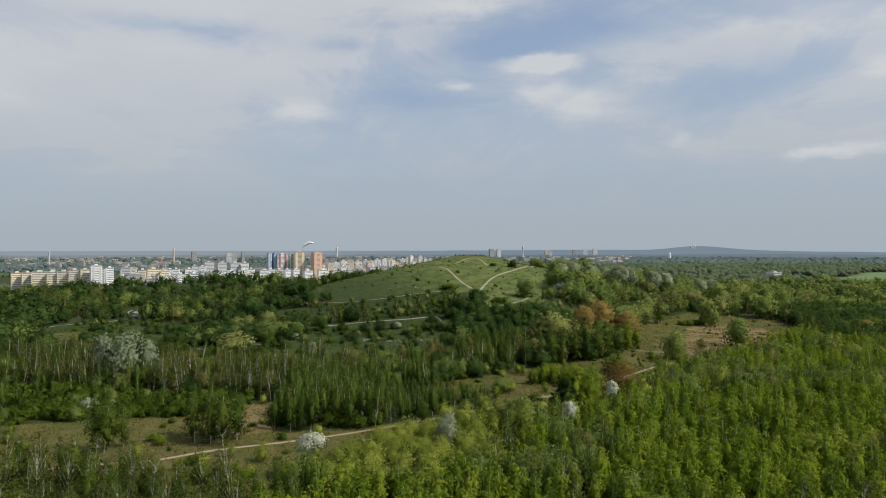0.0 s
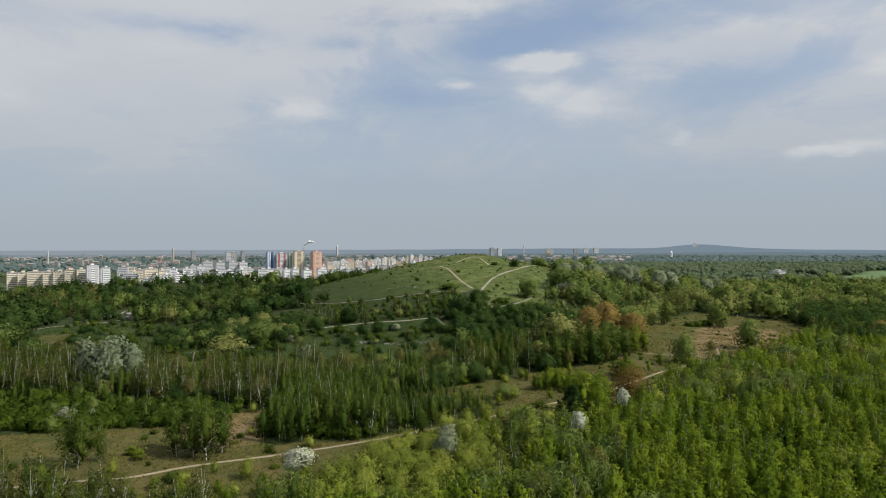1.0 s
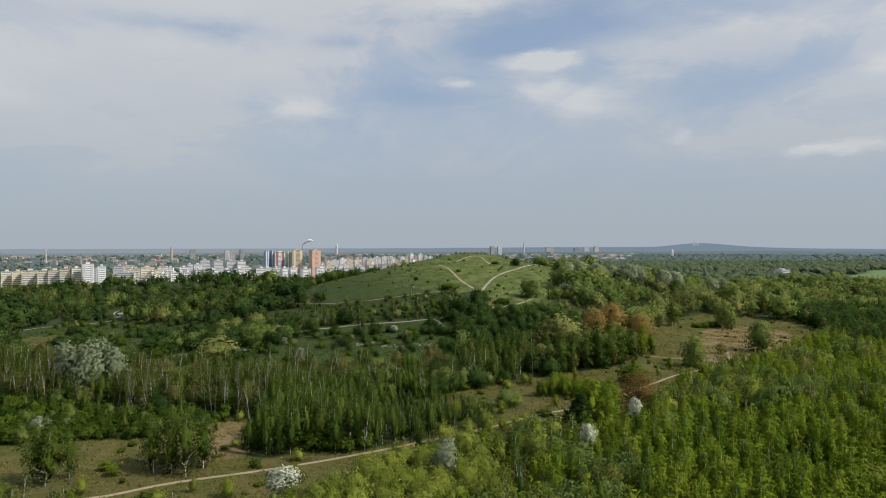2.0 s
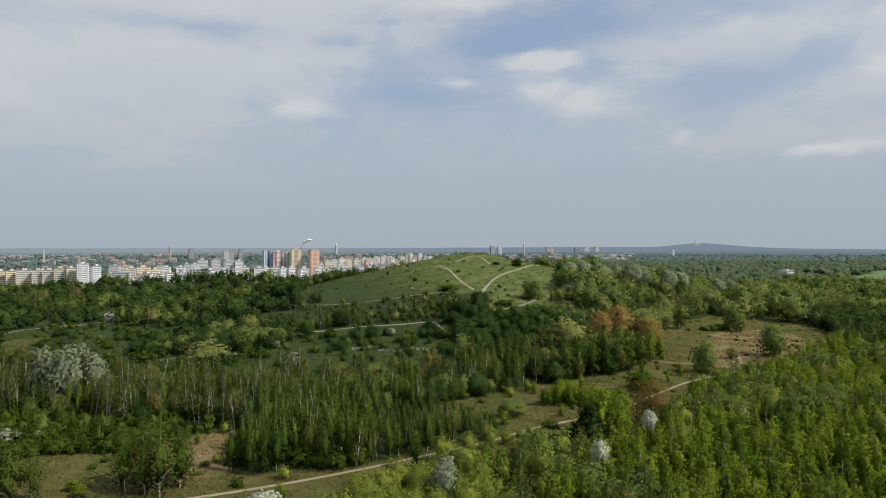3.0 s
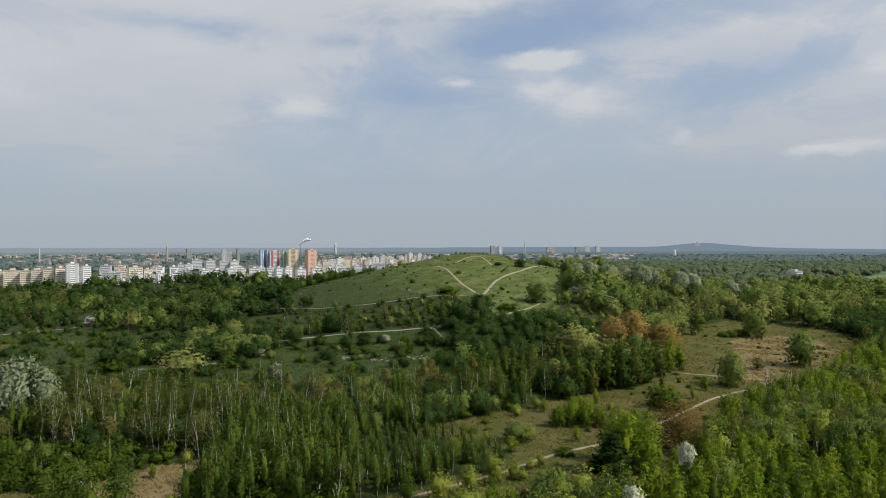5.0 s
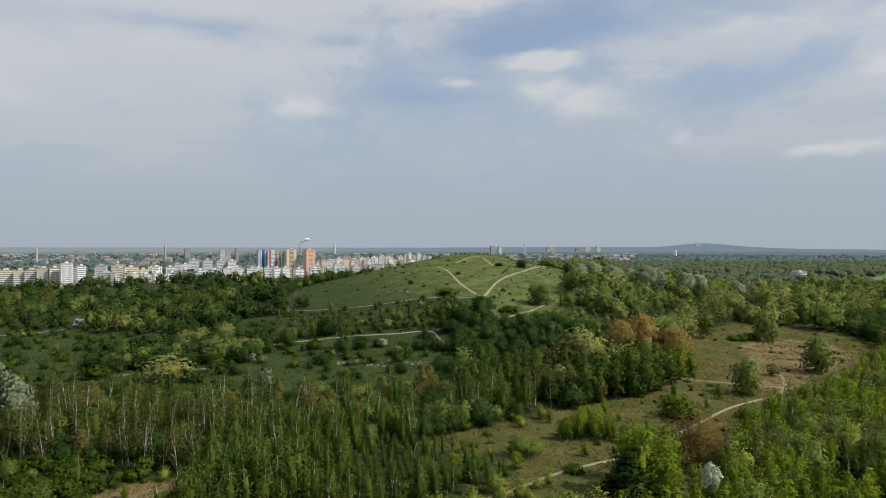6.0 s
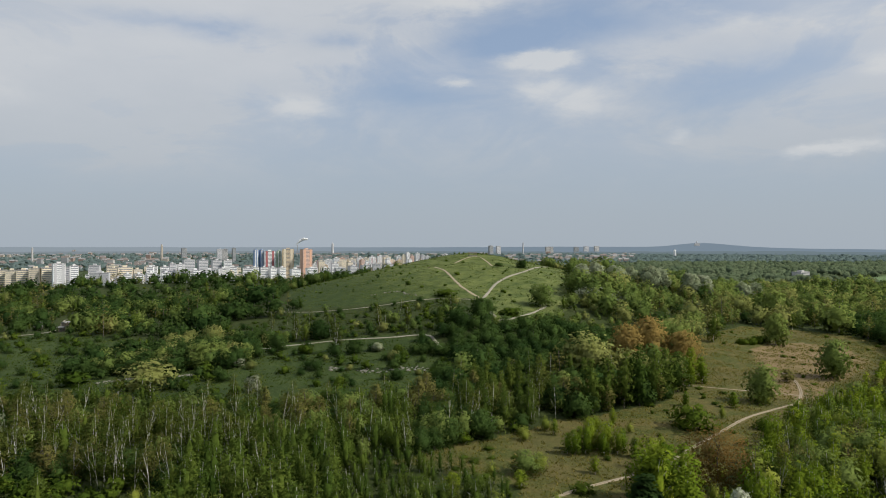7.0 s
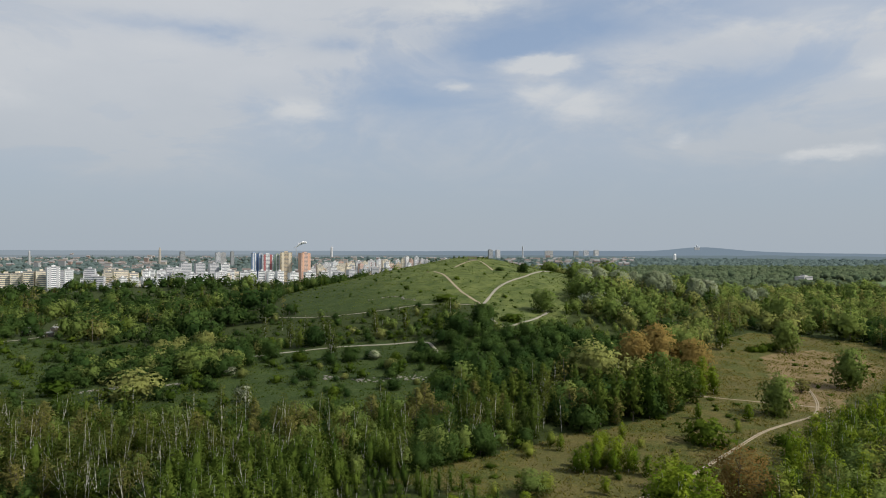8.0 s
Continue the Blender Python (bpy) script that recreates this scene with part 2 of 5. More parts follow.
def ground_material():
    mat, k = material("ground_cover")
    where = k.n("ShaderNodeNewGeometry").outputs["Position"]
    dry = k.n("ShaderNodeAttribute", attribute_name="dry").outputs["Fac"]
    meadow = k.n("ShaderNodeAttribute", attribute_name="meadow").outputs["Fac"]
    field = k.n("ShaderNodeAttribute", attribute_name="field").outputs["Fac"]
    bare = k.n("ShaderNodeAttribute", attribute_name="bare").outputs["Fac"]
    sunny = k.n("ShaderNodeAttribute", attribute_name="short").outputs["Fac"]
    big, mid, small = k.noise(where, 0.02, 4.0), k.noise(where, 0.11, 5.0, 0.65), k.noise(where, 0.9, 5.0, 0.7)
    litter = k.mix(mid, (0.026, 0.038, 0.010), (0.056, 0.074, 0.020))
    # cloud shade is painted into the meadow green, sunlight into the hill's lighter grass
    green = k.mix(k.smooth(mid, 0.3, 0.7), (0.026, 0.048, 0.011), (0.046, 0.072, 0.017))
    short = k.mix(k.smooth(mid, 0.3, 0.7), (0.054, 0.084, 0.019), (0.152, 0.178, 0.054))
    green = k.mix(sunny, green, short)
    green = k.mix(k.m("MULTIPLY", k.smooth(small, 0.45, 0.8), 0.5), green, (0.120, 0.120, 0.042))
    straw = k.mix(k.smooth(mid, 0.34, 0.60), (0.132, 0.108, 0.038), (0.062, 0.078, 0.017))
    straw = k.mix(k.m("MULTIPLY", k.smooth(small, 0.40, 0.75), 0.55), straw, (0.146, 0.126, 0.040))
    straw = k.mix(k.m("MULTIPLY", k.smooth(big, 0.50, 0.60), 0.55), straw, (0.106, 0.094, 0.034))
    sandy = k.mix(k.smooth(mid, 0.35, 0.65), (0.185, 0.138, 0.064), (0.260, 0.180, 0.100))
    sandy = k.mix(k.m("MULTIPLY", k.smooth(small, 0.45, 0.75), 0.4), sandy, (0.130, 0.116, 0.040))
    edge = k.m("MULTIPLY", k.m("SUBTRACT", small, 0.5), 0.7)
    wide_edge = k.m("MULTIPLY", k.m("SUBTRACT", mid, 0.5), 2.2)
    straw = k.mix(k.m("MULTIPLY", k.smooth(k.m("ADD", bare, wide_edge), 0.2, 1.1), 0.85), straw, sandy)
    c = k.mix(k.smooth(k.m("ADD", meadow, edge), 0.3, 0.7), litter, green)
    c = k.mix(k.smooth(k.m("ADD", dry, edge), 0.3, 0.7), c, straw)
    c = k.mix(field, c, k.mix(mid, (0.115, 0.185, 0.075), (0.150, 0.215, 0.095)))
    bsdf = k.n("ShaderNodeBsdfPrincipled")
    c = k.mix(1.0, c, k.mix(k.smooth(small, 0.3, 0.7), (0.80, 0.80, 0.78), (1.06, 1.05, 1.02)), "MULTIPLY")
    k.put(bsdf.inputs["Base Color"], c)
    bsdf.inputs["Roughness"].default_value = 0.95
    bsdf.inputs["Specular IOR Level"].default_value = 0.15
    bump = k.n("ShaderNodeBump")
    bump.inputs["Strength"].default_value, bump.inputs["Distance"].default_value = 0.9, 0.5
    k.put(bump.inputs["Height"], small)
    k.put(bsdf.inputs["Normal"], bump.outputs[0])
    finish(k, bsdf.outputs[0])
    return mat


GROUND = ground_material()
SAND = plain("sandy_path", (0.30, 0.245, 0.165), 0.95, 0.22, 0.8)
GRAVEL = plain("grey_gravel_path", (0.29, 0.265, 0.205), 0.95, 0.18, 0.8)


# ---- terrain ----
def sstep(a, b, v):
    t = np.clip((v - a) / (b - a), 0, 1)
    return t * t * (3 - 2 * t)


def mound(x, y, cx, cy, sx, sy):
    return np.exp(-((x - cx) / sx) ** 2 - ((y - cy) / sy) ** 2)


def height(x, y):
    x, y = np.asarray(x, float), np.asarray(y, float)
    r = np.hypot(x, y)
    z = -8.0 + 46 * mound(x, y, 15, 640, 150, 190) + 5 * mound(x, y, 33, 655, 38, 38) + 6.5 * mound(x, y, 25, 418, 45, 40)
    z = z + 10 * mound(x, y, 210, 650, 130, 130)
    left = 1 - sstep(-100, 500, x - 0.12 * (y - 900))
    z = z - 22 * sstep(900, 1080, r) * (0.25 + 0.75 * left) + 12 * sstep(700, 1500, r) * (1 - left)
    z = z + 15 * mound(x, y, -430, 895, 420, 115)
    far = sstep(1500, 4700, r)
    z = z * (1 - far) - 8 * far
    return z + 0.9 * np.sin(x * .021 + 1.3) * np.sin(y * .017 + .4) + .5 * np.sin(x * .047 + y * .031)


def inside(poly, x, y):
    """Which of the points x, y lie in the polygon."""
    x, y = np.asarray(x, float), np.asarray(y, float)
    hit = np.zeros(np.broadcast(x, y).shape, bool)
    for (ax, ay), (bx, by) in zip(poly, poly[1:] + poly[:1]):
        if ay != by:
            hit ^= ((ay > y) != (by > y)) & (x < (bx - ax) * (y - ay) / (by - ay) + ax)
    return hit


def off_line(line, x, y):
    """The distance of the points from a line of corners."""
    x, y = np.asarray(x, float), np.asarray(y, float)
    best = np.full(np.broadcast(x, y).shape, 1e9)
    for (ax, ay), (bx, by) in zip(line, line[1:]):
        dx, dy = bx - ax, by - ay
        t = np.clip(((x - ax) * dx + (y - ay) * dy) / (dx * dx + dy * dy), 0, 1)
        best = np.minimum(best, np.hypot(x - ax - t * dx, y - ay - t * dy))
    return best


# plan of the open ground
GLADE = [(-170, 190), (-140, 206), (-105, 211), (-88, 217), (-73, 236), (-64, 240), (-58, 215), (-54, 200), (-27, 206), (-8, 217), (6, 225), (16, 233), (20, 244), (8, 254), (-12, 262), (4, 276), (20, 286),
         (39, 301), (60, 309), (80, 318), (92, 340), (105, 370), (118, 404), (140, 440), (165, 466), (191, 492), (215, 490), (245, 479), (250, 440), (215, 390), (150, 320), (108, 288), (90, 268),
         (75, 246), (60, 223), (48, 209), (36, 204), (18, 207), (6, 204), (-8, 199), (-20, 186), (-30, 162), (-40, 142), (-54, 140), (-72, 152), (-110, 162), (-180, 164)]
LOWER_MEADOW = [(-290, 460), (-260, 400), (-220, 345), (-175, 314), (-120, 309), (-67, 309), (-17, 318), (0, 338), (8, 370), (-6, 400), (-30, 418), (-60, 420), (-90, 416), (-115, 440), (-150, 450), (-190, 470), (-240, 500)]
UPPER_MEADOW = [(-90, 505), (-45, 488), (20, 489), (24, 440), (36, 420), (58, 440), (78, 480), (92, 540), (102, 585), (108, 650), (90, 710), (0, 740), (-90, 700), (-125, 600)]
SLOPE = [(-110, 425), (-60, 421), (-10, 410), (20, 425), (24, 486), (-45, 484), (-95, 500), (-130, 470)]
DARK_RIGHT = [(212, 372), (262, 358), (330, 400), (360, 520), (290, 540), (252, 500), (250, 440), (226, 400)]
DARK_WOOD = [(-10, 381), (10, 368), (35, 352), (75, 356), (112, 385), (112, 415), (84, 428), (60, 424), (40, 410), (18, 408), (-4, 402)]
CLUMP_WOOD = [(-165, 372), (-130, 365), (-92, 370), (-86, 392), (-110, 412), (-150, 410)]
BARE_PATCH = [(-73, 236), (-64, 240), (-58, 218), (-55, 202), (-64, 196), (-80, 206), (-86, 217)]
BARE_SAND = [(122, 325), (140, 326), (158, 350), (185, 372), (212, 405), (222, 440), (205, 452), (178, 440), (160, 420), (146, 385), (134, 352)]
FIELD = [(600, 900), (660, 915), (1000, 1200), (1100, 1400), (940, 1400), (640, 1060)]

MAIN_PATH = [(-180, 158), (-130, 160), (-96, 168), (-80, 171), (-67, 180), (-49, 190), (-27, 203), (0, 219), (15, 229), (32, 244), (48.7, 254.5), (59.5, 262), (70, 272.5), (87, 288), (100, 300), (115, 311), (128, 321), (139, 337), (147, 354), (150, 364), (151, 372)]
SIDE_PATH = [(84, 350), (95, 344), (110, 340), (125, 337), (138, 333)]
HILL_PATH_LEFT = [(26.5, 486), (20, 502), (13.7, 520), (8.6, 543), (2.8, 570), (-4.5, 586)]
SUMMIT_PATH = [(11, 596), (19, 613), (26, 623), (33, 621), (37, 604), (40, 583)]
HILL_PATH_RIGHT = [(30, 420), (28.5, 436), (27, 462), (26.5, 486), (31, 504), (38.5, 528), (48, 547), (63, 571), (78, 606), (95, 646)]
HILL_PATH_BRANCH = [(30, 422), (36, 424), (45, 443), (61, 474), (66, 484)]
HILL_PATH_ROUND = [(26, 484), (5, 487), (-13, 486), (-43, 482), (-80, 492), (-120, 520)]
MID_PATH = [(-150, 418), (-94, 409), (-76, 413), (-49, 417), (-24, 411), (-7, 406), (-2, 396), (2, 384)]
LANE = [(-310, 434), (-285, 439), (-283, 459), (-268, 482), (-256, 502), (-260, 527), (-278, 560), (-293, 590), (-300, 620)]
DRY_PATCH = [(-262, 425), (-246, 430), (-232, 398), (-230, 370), (-246, 366), (-256, 395)]
SHEDS = [(-250, 512), (-270, 520), (-266, 545), (-285, 548), (-270, 572), (-302, 578), (-280, 600)]
PATHS = [LANE, MAIN_PATH, SIDE_PATH, SUMMIT_PATH, HILL_PATH_LEFT, HILL_PATH_RIGHT, HILL_PATH_BRANCH, HILL_PATH_ROUND, MID_PATH]


def link_mesh(name, verts, faces, mats, parent=None, mat_index=None, tint=None, smooth=False, out=None):
    """One mesh object from arrays of corners and faces (all of the same number of corners)."""
    verts, faces = np.asarray(verts, np.float32), np.asarray(faces, np.int32)
    me = bpy.data.meshes.new(name)
    sides = faces.shape[1]
    me.vertices.add(len(verts))
    me.vertices.foreach_set("co", verts.ravel())
    me.loops.add(faces.size)
    me.loops.foreach_set("vertex_index", faces.ravel())
    me.polygons.add(len(faces))
    me.polygons.foreach_set("loop_start", np.arange(0, faces.size, sides, dtype=np.int32))
    me.polygons.foreach_set("loop_total", np.full(len(faces), sides, np.int32))
    for mat in mats:
        me.materials.append(mat)
    if mat_index is not None:
        me.polygons.foreach_set("material_index", np.asarray(mat_index, np.int32))
    me.polygons.foreach_set("use_smooth", np.full(len(faces), smooth, bool))
    if tint is not None:
        me.attributes.new("tint", "FLOAT", "POINT").data.foreach_set("value", np.asarray(tint, np.float32))
    if out is not None:
        me.attributes.new("out", "FLOAT_VECTOR", "POINT").data.foreach_set("vector", np.asarray(out, np.float32).ravel())
    me.update(calc_edges=True)
    ob = new(name, me)
    ob.parent = parent
    return ob


def spaced(near, far, first, growth):
    """Grid lines from 0 outwards, even at first and then wider and wider."""
    out, step = [0.0], first
    while out[-1] < far:
        if out[-1] > near:
            step *= growth
        out.append(out[-1] + step)
    return np.array(out)


def build_ground():
    half = spaced(230, 5200, 3.0, 1.06)
    xs = np.concatenate([-half[:0:-1], half])
    ahead, back = spaced(480, 5000, 3.0, 1.05), spaced(30, 5000, 6.0, 1.15)
    ys = np.concatenate([130 - back[:0:-1], 130 + ahead])
    gx, gy = np.meshgrid(xs, ys)
    gz = height(gx, gy)
    n, m = gx.shape
    idx = np.arange(n * m).reshape(n, m)
    quads = np.stack([idx[:-1, :-1], idx[:-1, 1:], idx[1:, 1:], idx[1:, :-1]], -1).reshape(-1, 4)
    ob = link_mesh("ground", np.stack([gx, gy, gz], -1).reshape(-1, 3), quads, [GROUND], smooth=True)
    x, y = gx.ravel(), gy.ravel()
    masks = {"dry": inside(GLADE, x, y) | inside(DRY_PATCH, x, y), "meadow": inside(LOWER_MEADOW, x, y) | inside(UPPER_MEADOW, x, y) , "field": inside(FIELD, x, y),
             # painted sunlight on the hill grass, fading out towards its left side
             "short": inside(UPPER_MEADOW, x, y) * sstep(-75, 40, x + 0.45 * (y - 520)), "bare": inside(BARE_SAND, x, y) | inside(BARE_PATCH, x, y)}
    for name, v in masks.items():
        ob.data.attributes.new(name, "FLOAT", "POINT").data.foreach_set("value", np.asarray(v, np.float32))
    tagged(ob, "grassy ground with dry brown glades and a green hill", "ground", kind="structure")
    return ob


def smooth_line(line, step):
    """Corners rounded by a spline, at even steps."""
    p = np.array(line, float)
    p = np.vstack([2 * p[0] - p[1], p, 2 * p[-1] - p[-2]])
    out = []
    for i in range(1, len(p) - 2):
        a, b, c, d = p[i - 1:i + 3]
        count = max(2, int(np.hypot(*(c - b)) / step))
        t = np.linspace(0, 1, count, endpoint=False)[:, None]
        out.append(0.5 * (2 * b + (c - a) * t + (2 * a - 5 * b + 4 * c - d) * t ** 2 + (3 * b - a - 3 * c + d) * t ** 3))
    return np.vstack(out + [p[-2:-1]])


def build_path(line, width, mat, label, ruts=False):
    """A worn track draped over the ground; ruts: two wheel tracks with grass between them."""
    mid = smooth_line(line, 1.2)
    way = np.gradient(mid, axis=0)
    way /= np.linalg.norm(way, axis=1)[:, None]
    side = np.stack([way[:, 1], -way[:, 0]], 1)
    rng = np.random.default_rng(len(line))
    verts, faces = [], []
    for centre, wide in ((-0.31 * width, 0.44 * width), (0.31 * width, 0.40 * width)) if ruts else ((0.0, width),):
        rows = []
        for k, lift in ((-1.0, 0.0), (-0.8, 0.13), (0.0, 0.10), (0.8, 0.13), (1.0, 0.0)):
            wob = np.convolve(rng.normal(0, 0.17, len(mid) + 6), np.ones(7) / 7, "valid") * abs(k) * wide
            at = mid + side * (centre + k * wide / 2 + wob[:, None] * np.sign(k))
            rows.append(np.column_stack([at, height(at[:, 0], at[:, 1]) + lift]))
        grid = np.stack(rows, 1)
        n, m = grid.shape[:2]
        idx = np.arange(n * m).reshape(n, m) + sum(len(v) for v in verts)
        faces.append(np.stack([idx[:-1, :-1], idx[:-1, 1:], idx[1:, 1:], idx[1:, :-1]], -1).reshape(-1, 4))
        verts.append(grid.reshape(-1, 3))
    ob = link_mesh("path", np.vstack(verts), np.vstack(faces), [mat], smooth=True)
    tagged(ob, label, "path", kind="structure")


build_ground()
build_path(MAIN_PATH, 1.05, SAND, "pale sandy double track winding through the dry glade", True)
build_path(SIDE_PATH, 1.0, SAND, "narrow sandy trail crossing the dry glade")
build_path(HILL_PATH_LEFT, 1.8, SAND, "light sandy track climbing the grassy hill")
build_path(SUMMIT_PATH, 1.5, SAND, "trodden sandy trail over the top of the hill")
build_path(HILL_PATH_RIGHT, 2.0, GRAVEL, "wide pale gravel track climbing the grassy hill")
build_path(HILL_PATH_BRANCH, 1.7, GRAVEL, "pale gravel track branching off below the hill")
build_path(HILL_PATH_ROUND, 0.7, GRAVEL, "grey gravel track running round the hill")
build_path(LANE, 1.3, GRAVEL, "pale lane between garden plots and trees")
build_path(MID_PATH, 1.4, GRAVEL, "pale gravel track across the lower meadow")


# ---- trees ----
# kind: height, crown base (share of height), crown half width, clumps, outline, leaf length and width
SHAPES = {
    "young_birch": (10.0, 0.04, 1.75, 22, "egg", 0.27, 0.15),
    "birch": (14.0, 0.07, 2.3, 26, "egg", 0.29, 0.16),
    "grey_birch": (13.5, 0.20, 2.3, 20, "egg", 0.28, 0.18),
    "poplar": (16.0, 0.04, 2.7, 28, "egg", 0.32, 0.22),
    "maple": (11.0, 0.03, 4.9, 34, "dome", 0.42, 0.33),
    "ash": (11.5, 0.04, 4.1, 32, "dome", 0.38, 0.28),
    "oak": (10.5, 0.03, 4.7, 30, "dome", 0.38, 0.28),
    "willow": (10.0, 0.03, 3.6, 26, "dome", 0.33, 0.21),
    "silver": (14.0, 0.06, 4.6, 34, "dome", 0.45, 0.35),
    "copper": (14.0, 0.12, 4.8, 40, "dome", 0.28, 0.14),
    "rust": (14.0, 0.06, 4.8, 40, "dome", 0.36, 0.18),
    "brown": (11.5, 0.10, 2.9, 24, "egg", 0.42, 0.20),
    "blossom_tree": (15.0, 0.66, 3.0, 26, "dome", 0.34, 0.30),
    "blossom": (5.0, 0.05, 2.5, 22, "dome", 0.34, 0.30),
    "shrub": (3.0, 0.0, 1.9, 14, "dome", 0.28, 0.22),
    "pine": (14.0, 0.08, 3.0, 28, "cone", 0.60, 0.28),
    "far": (9.0, 0.0, 6.2, 7, "dome", 4.2, 3.4),
    "remote": (10.0, 0.0, 10.5, 5, "dome", 6.5, 5.0),
}


def stick(a, b, ra, rb, sides):
    """A tapered stick between two points: corners and triangles."""
    a, b = np.asarray(a, float), np.asarray(b, float)
    w = (b - a) / (np.linalg.norm(b - a) + 1e-9)
    u = np.cross(w, (0.0, 1.0, 0.0) if abs(w[1]) < 0.9 else (1.0, 0.0, 0.0))
    u /= np.linalg.norm(u)
    v = np.cross(w, u)
    ang = np.arange(sides) * 2 * np.pi / sides
    ring = np.cos(ang)[:, None] * u + np.sin(ang)[:, None] * v
    verts = np.vstack([a + ring * ra, b + ring * rb])
    i, j = np.arange(sides), (np.arange(sides) + 1) % sides
    return verts, np.vstack([np.stack([i, j, j + sides], 1), np.stack([i, j + sides, i + sides], 1)])


def joined(pieces):
    verts, faces, base = [], [], 0
    for v, f in pieces:
        verts.append(v)
        faces.append(f + base)
        base += len(v)
    return np.vstack(verts), np.vstack(faces)


def profile(outline, t):
    """Half width of a crown at the share t of its height."""
    if outline == "cone":
        return np.where(t < 0.22, 0.45 + 2.5 * t, 1.0 - 0.92 * (np.maximum(t - 0.22, 0) / 0.78) ** 1.15)
    if outline == "egg":
        return np.sin(np.pi * np.clip(0.10 + 0.88 * t, 0, 1) ** 0.85) ** 0.75
    return np.sqrt(np.clip(1 - (1.72 * np.abs(t - 0.40)) ** 2.2, 0.02, 1))


GOLD = (1 + 5 ** 0.5) / 2
ICO = np.array([(-1, GOLD, 0), (1, GOLD, 0), (-1, -GOLD, 0), (1, -GOLD, 0), (0, -1, GOLD), (0, 1, GOLD), (0, -1, -GOLD), (0, 1, -GOLD), (GOLD, 0, -1), (GOLD, 0, 1), (-GOLD, 0, -1), (-GOLD, 0, 1)]) / 1.9
ICO_FACES = np.array([(0, 11, 5), (0, 5, 1), (0, 1, 7), (0, 7, 10), (0, 10, 11), (1, 5, 9), (5, 11, 4), (11, 10, 2), (10, 7, 6), (7, 1, 8),
                      (3, 9, 4), (3, 4, 2), (3, 2, 6), (3, 6, 8), (3, 8, 9), (4, 9, 5), (2, 4, 11), (6, 2, 10), (8, 6, 7), (9, 8, 1)])


def finer(verts, faces):
    """Each face cut in four, its new corners drawn out to the ball."""
    verts, cut, out = [np.array(v) for v in verts], {}, []

    def mid(i, j):
        key = (min(i, j), max(i, j))
        if key not in cut:
            cut[key] = len(verts)
            m = (verts[i] + verts[j]) / 2
            verts.append(m / np.linalg.norm(m))
        return cut[key]
    for i, j, k in faces:
        a, b, c = mid(i, j), mid(j, k), mid(k, i)
        out += [(i, a, c), (a, j, b), (c, b, k), (a, b, c)]
    return np.array(verts), np.array(out)


BALL, BALL_FACES = finer(ICO, ICO_FACES)


def unit(v):
    return v / (np.linalg.norm(v, axis=-1, keepdims=True) + 1e-9)


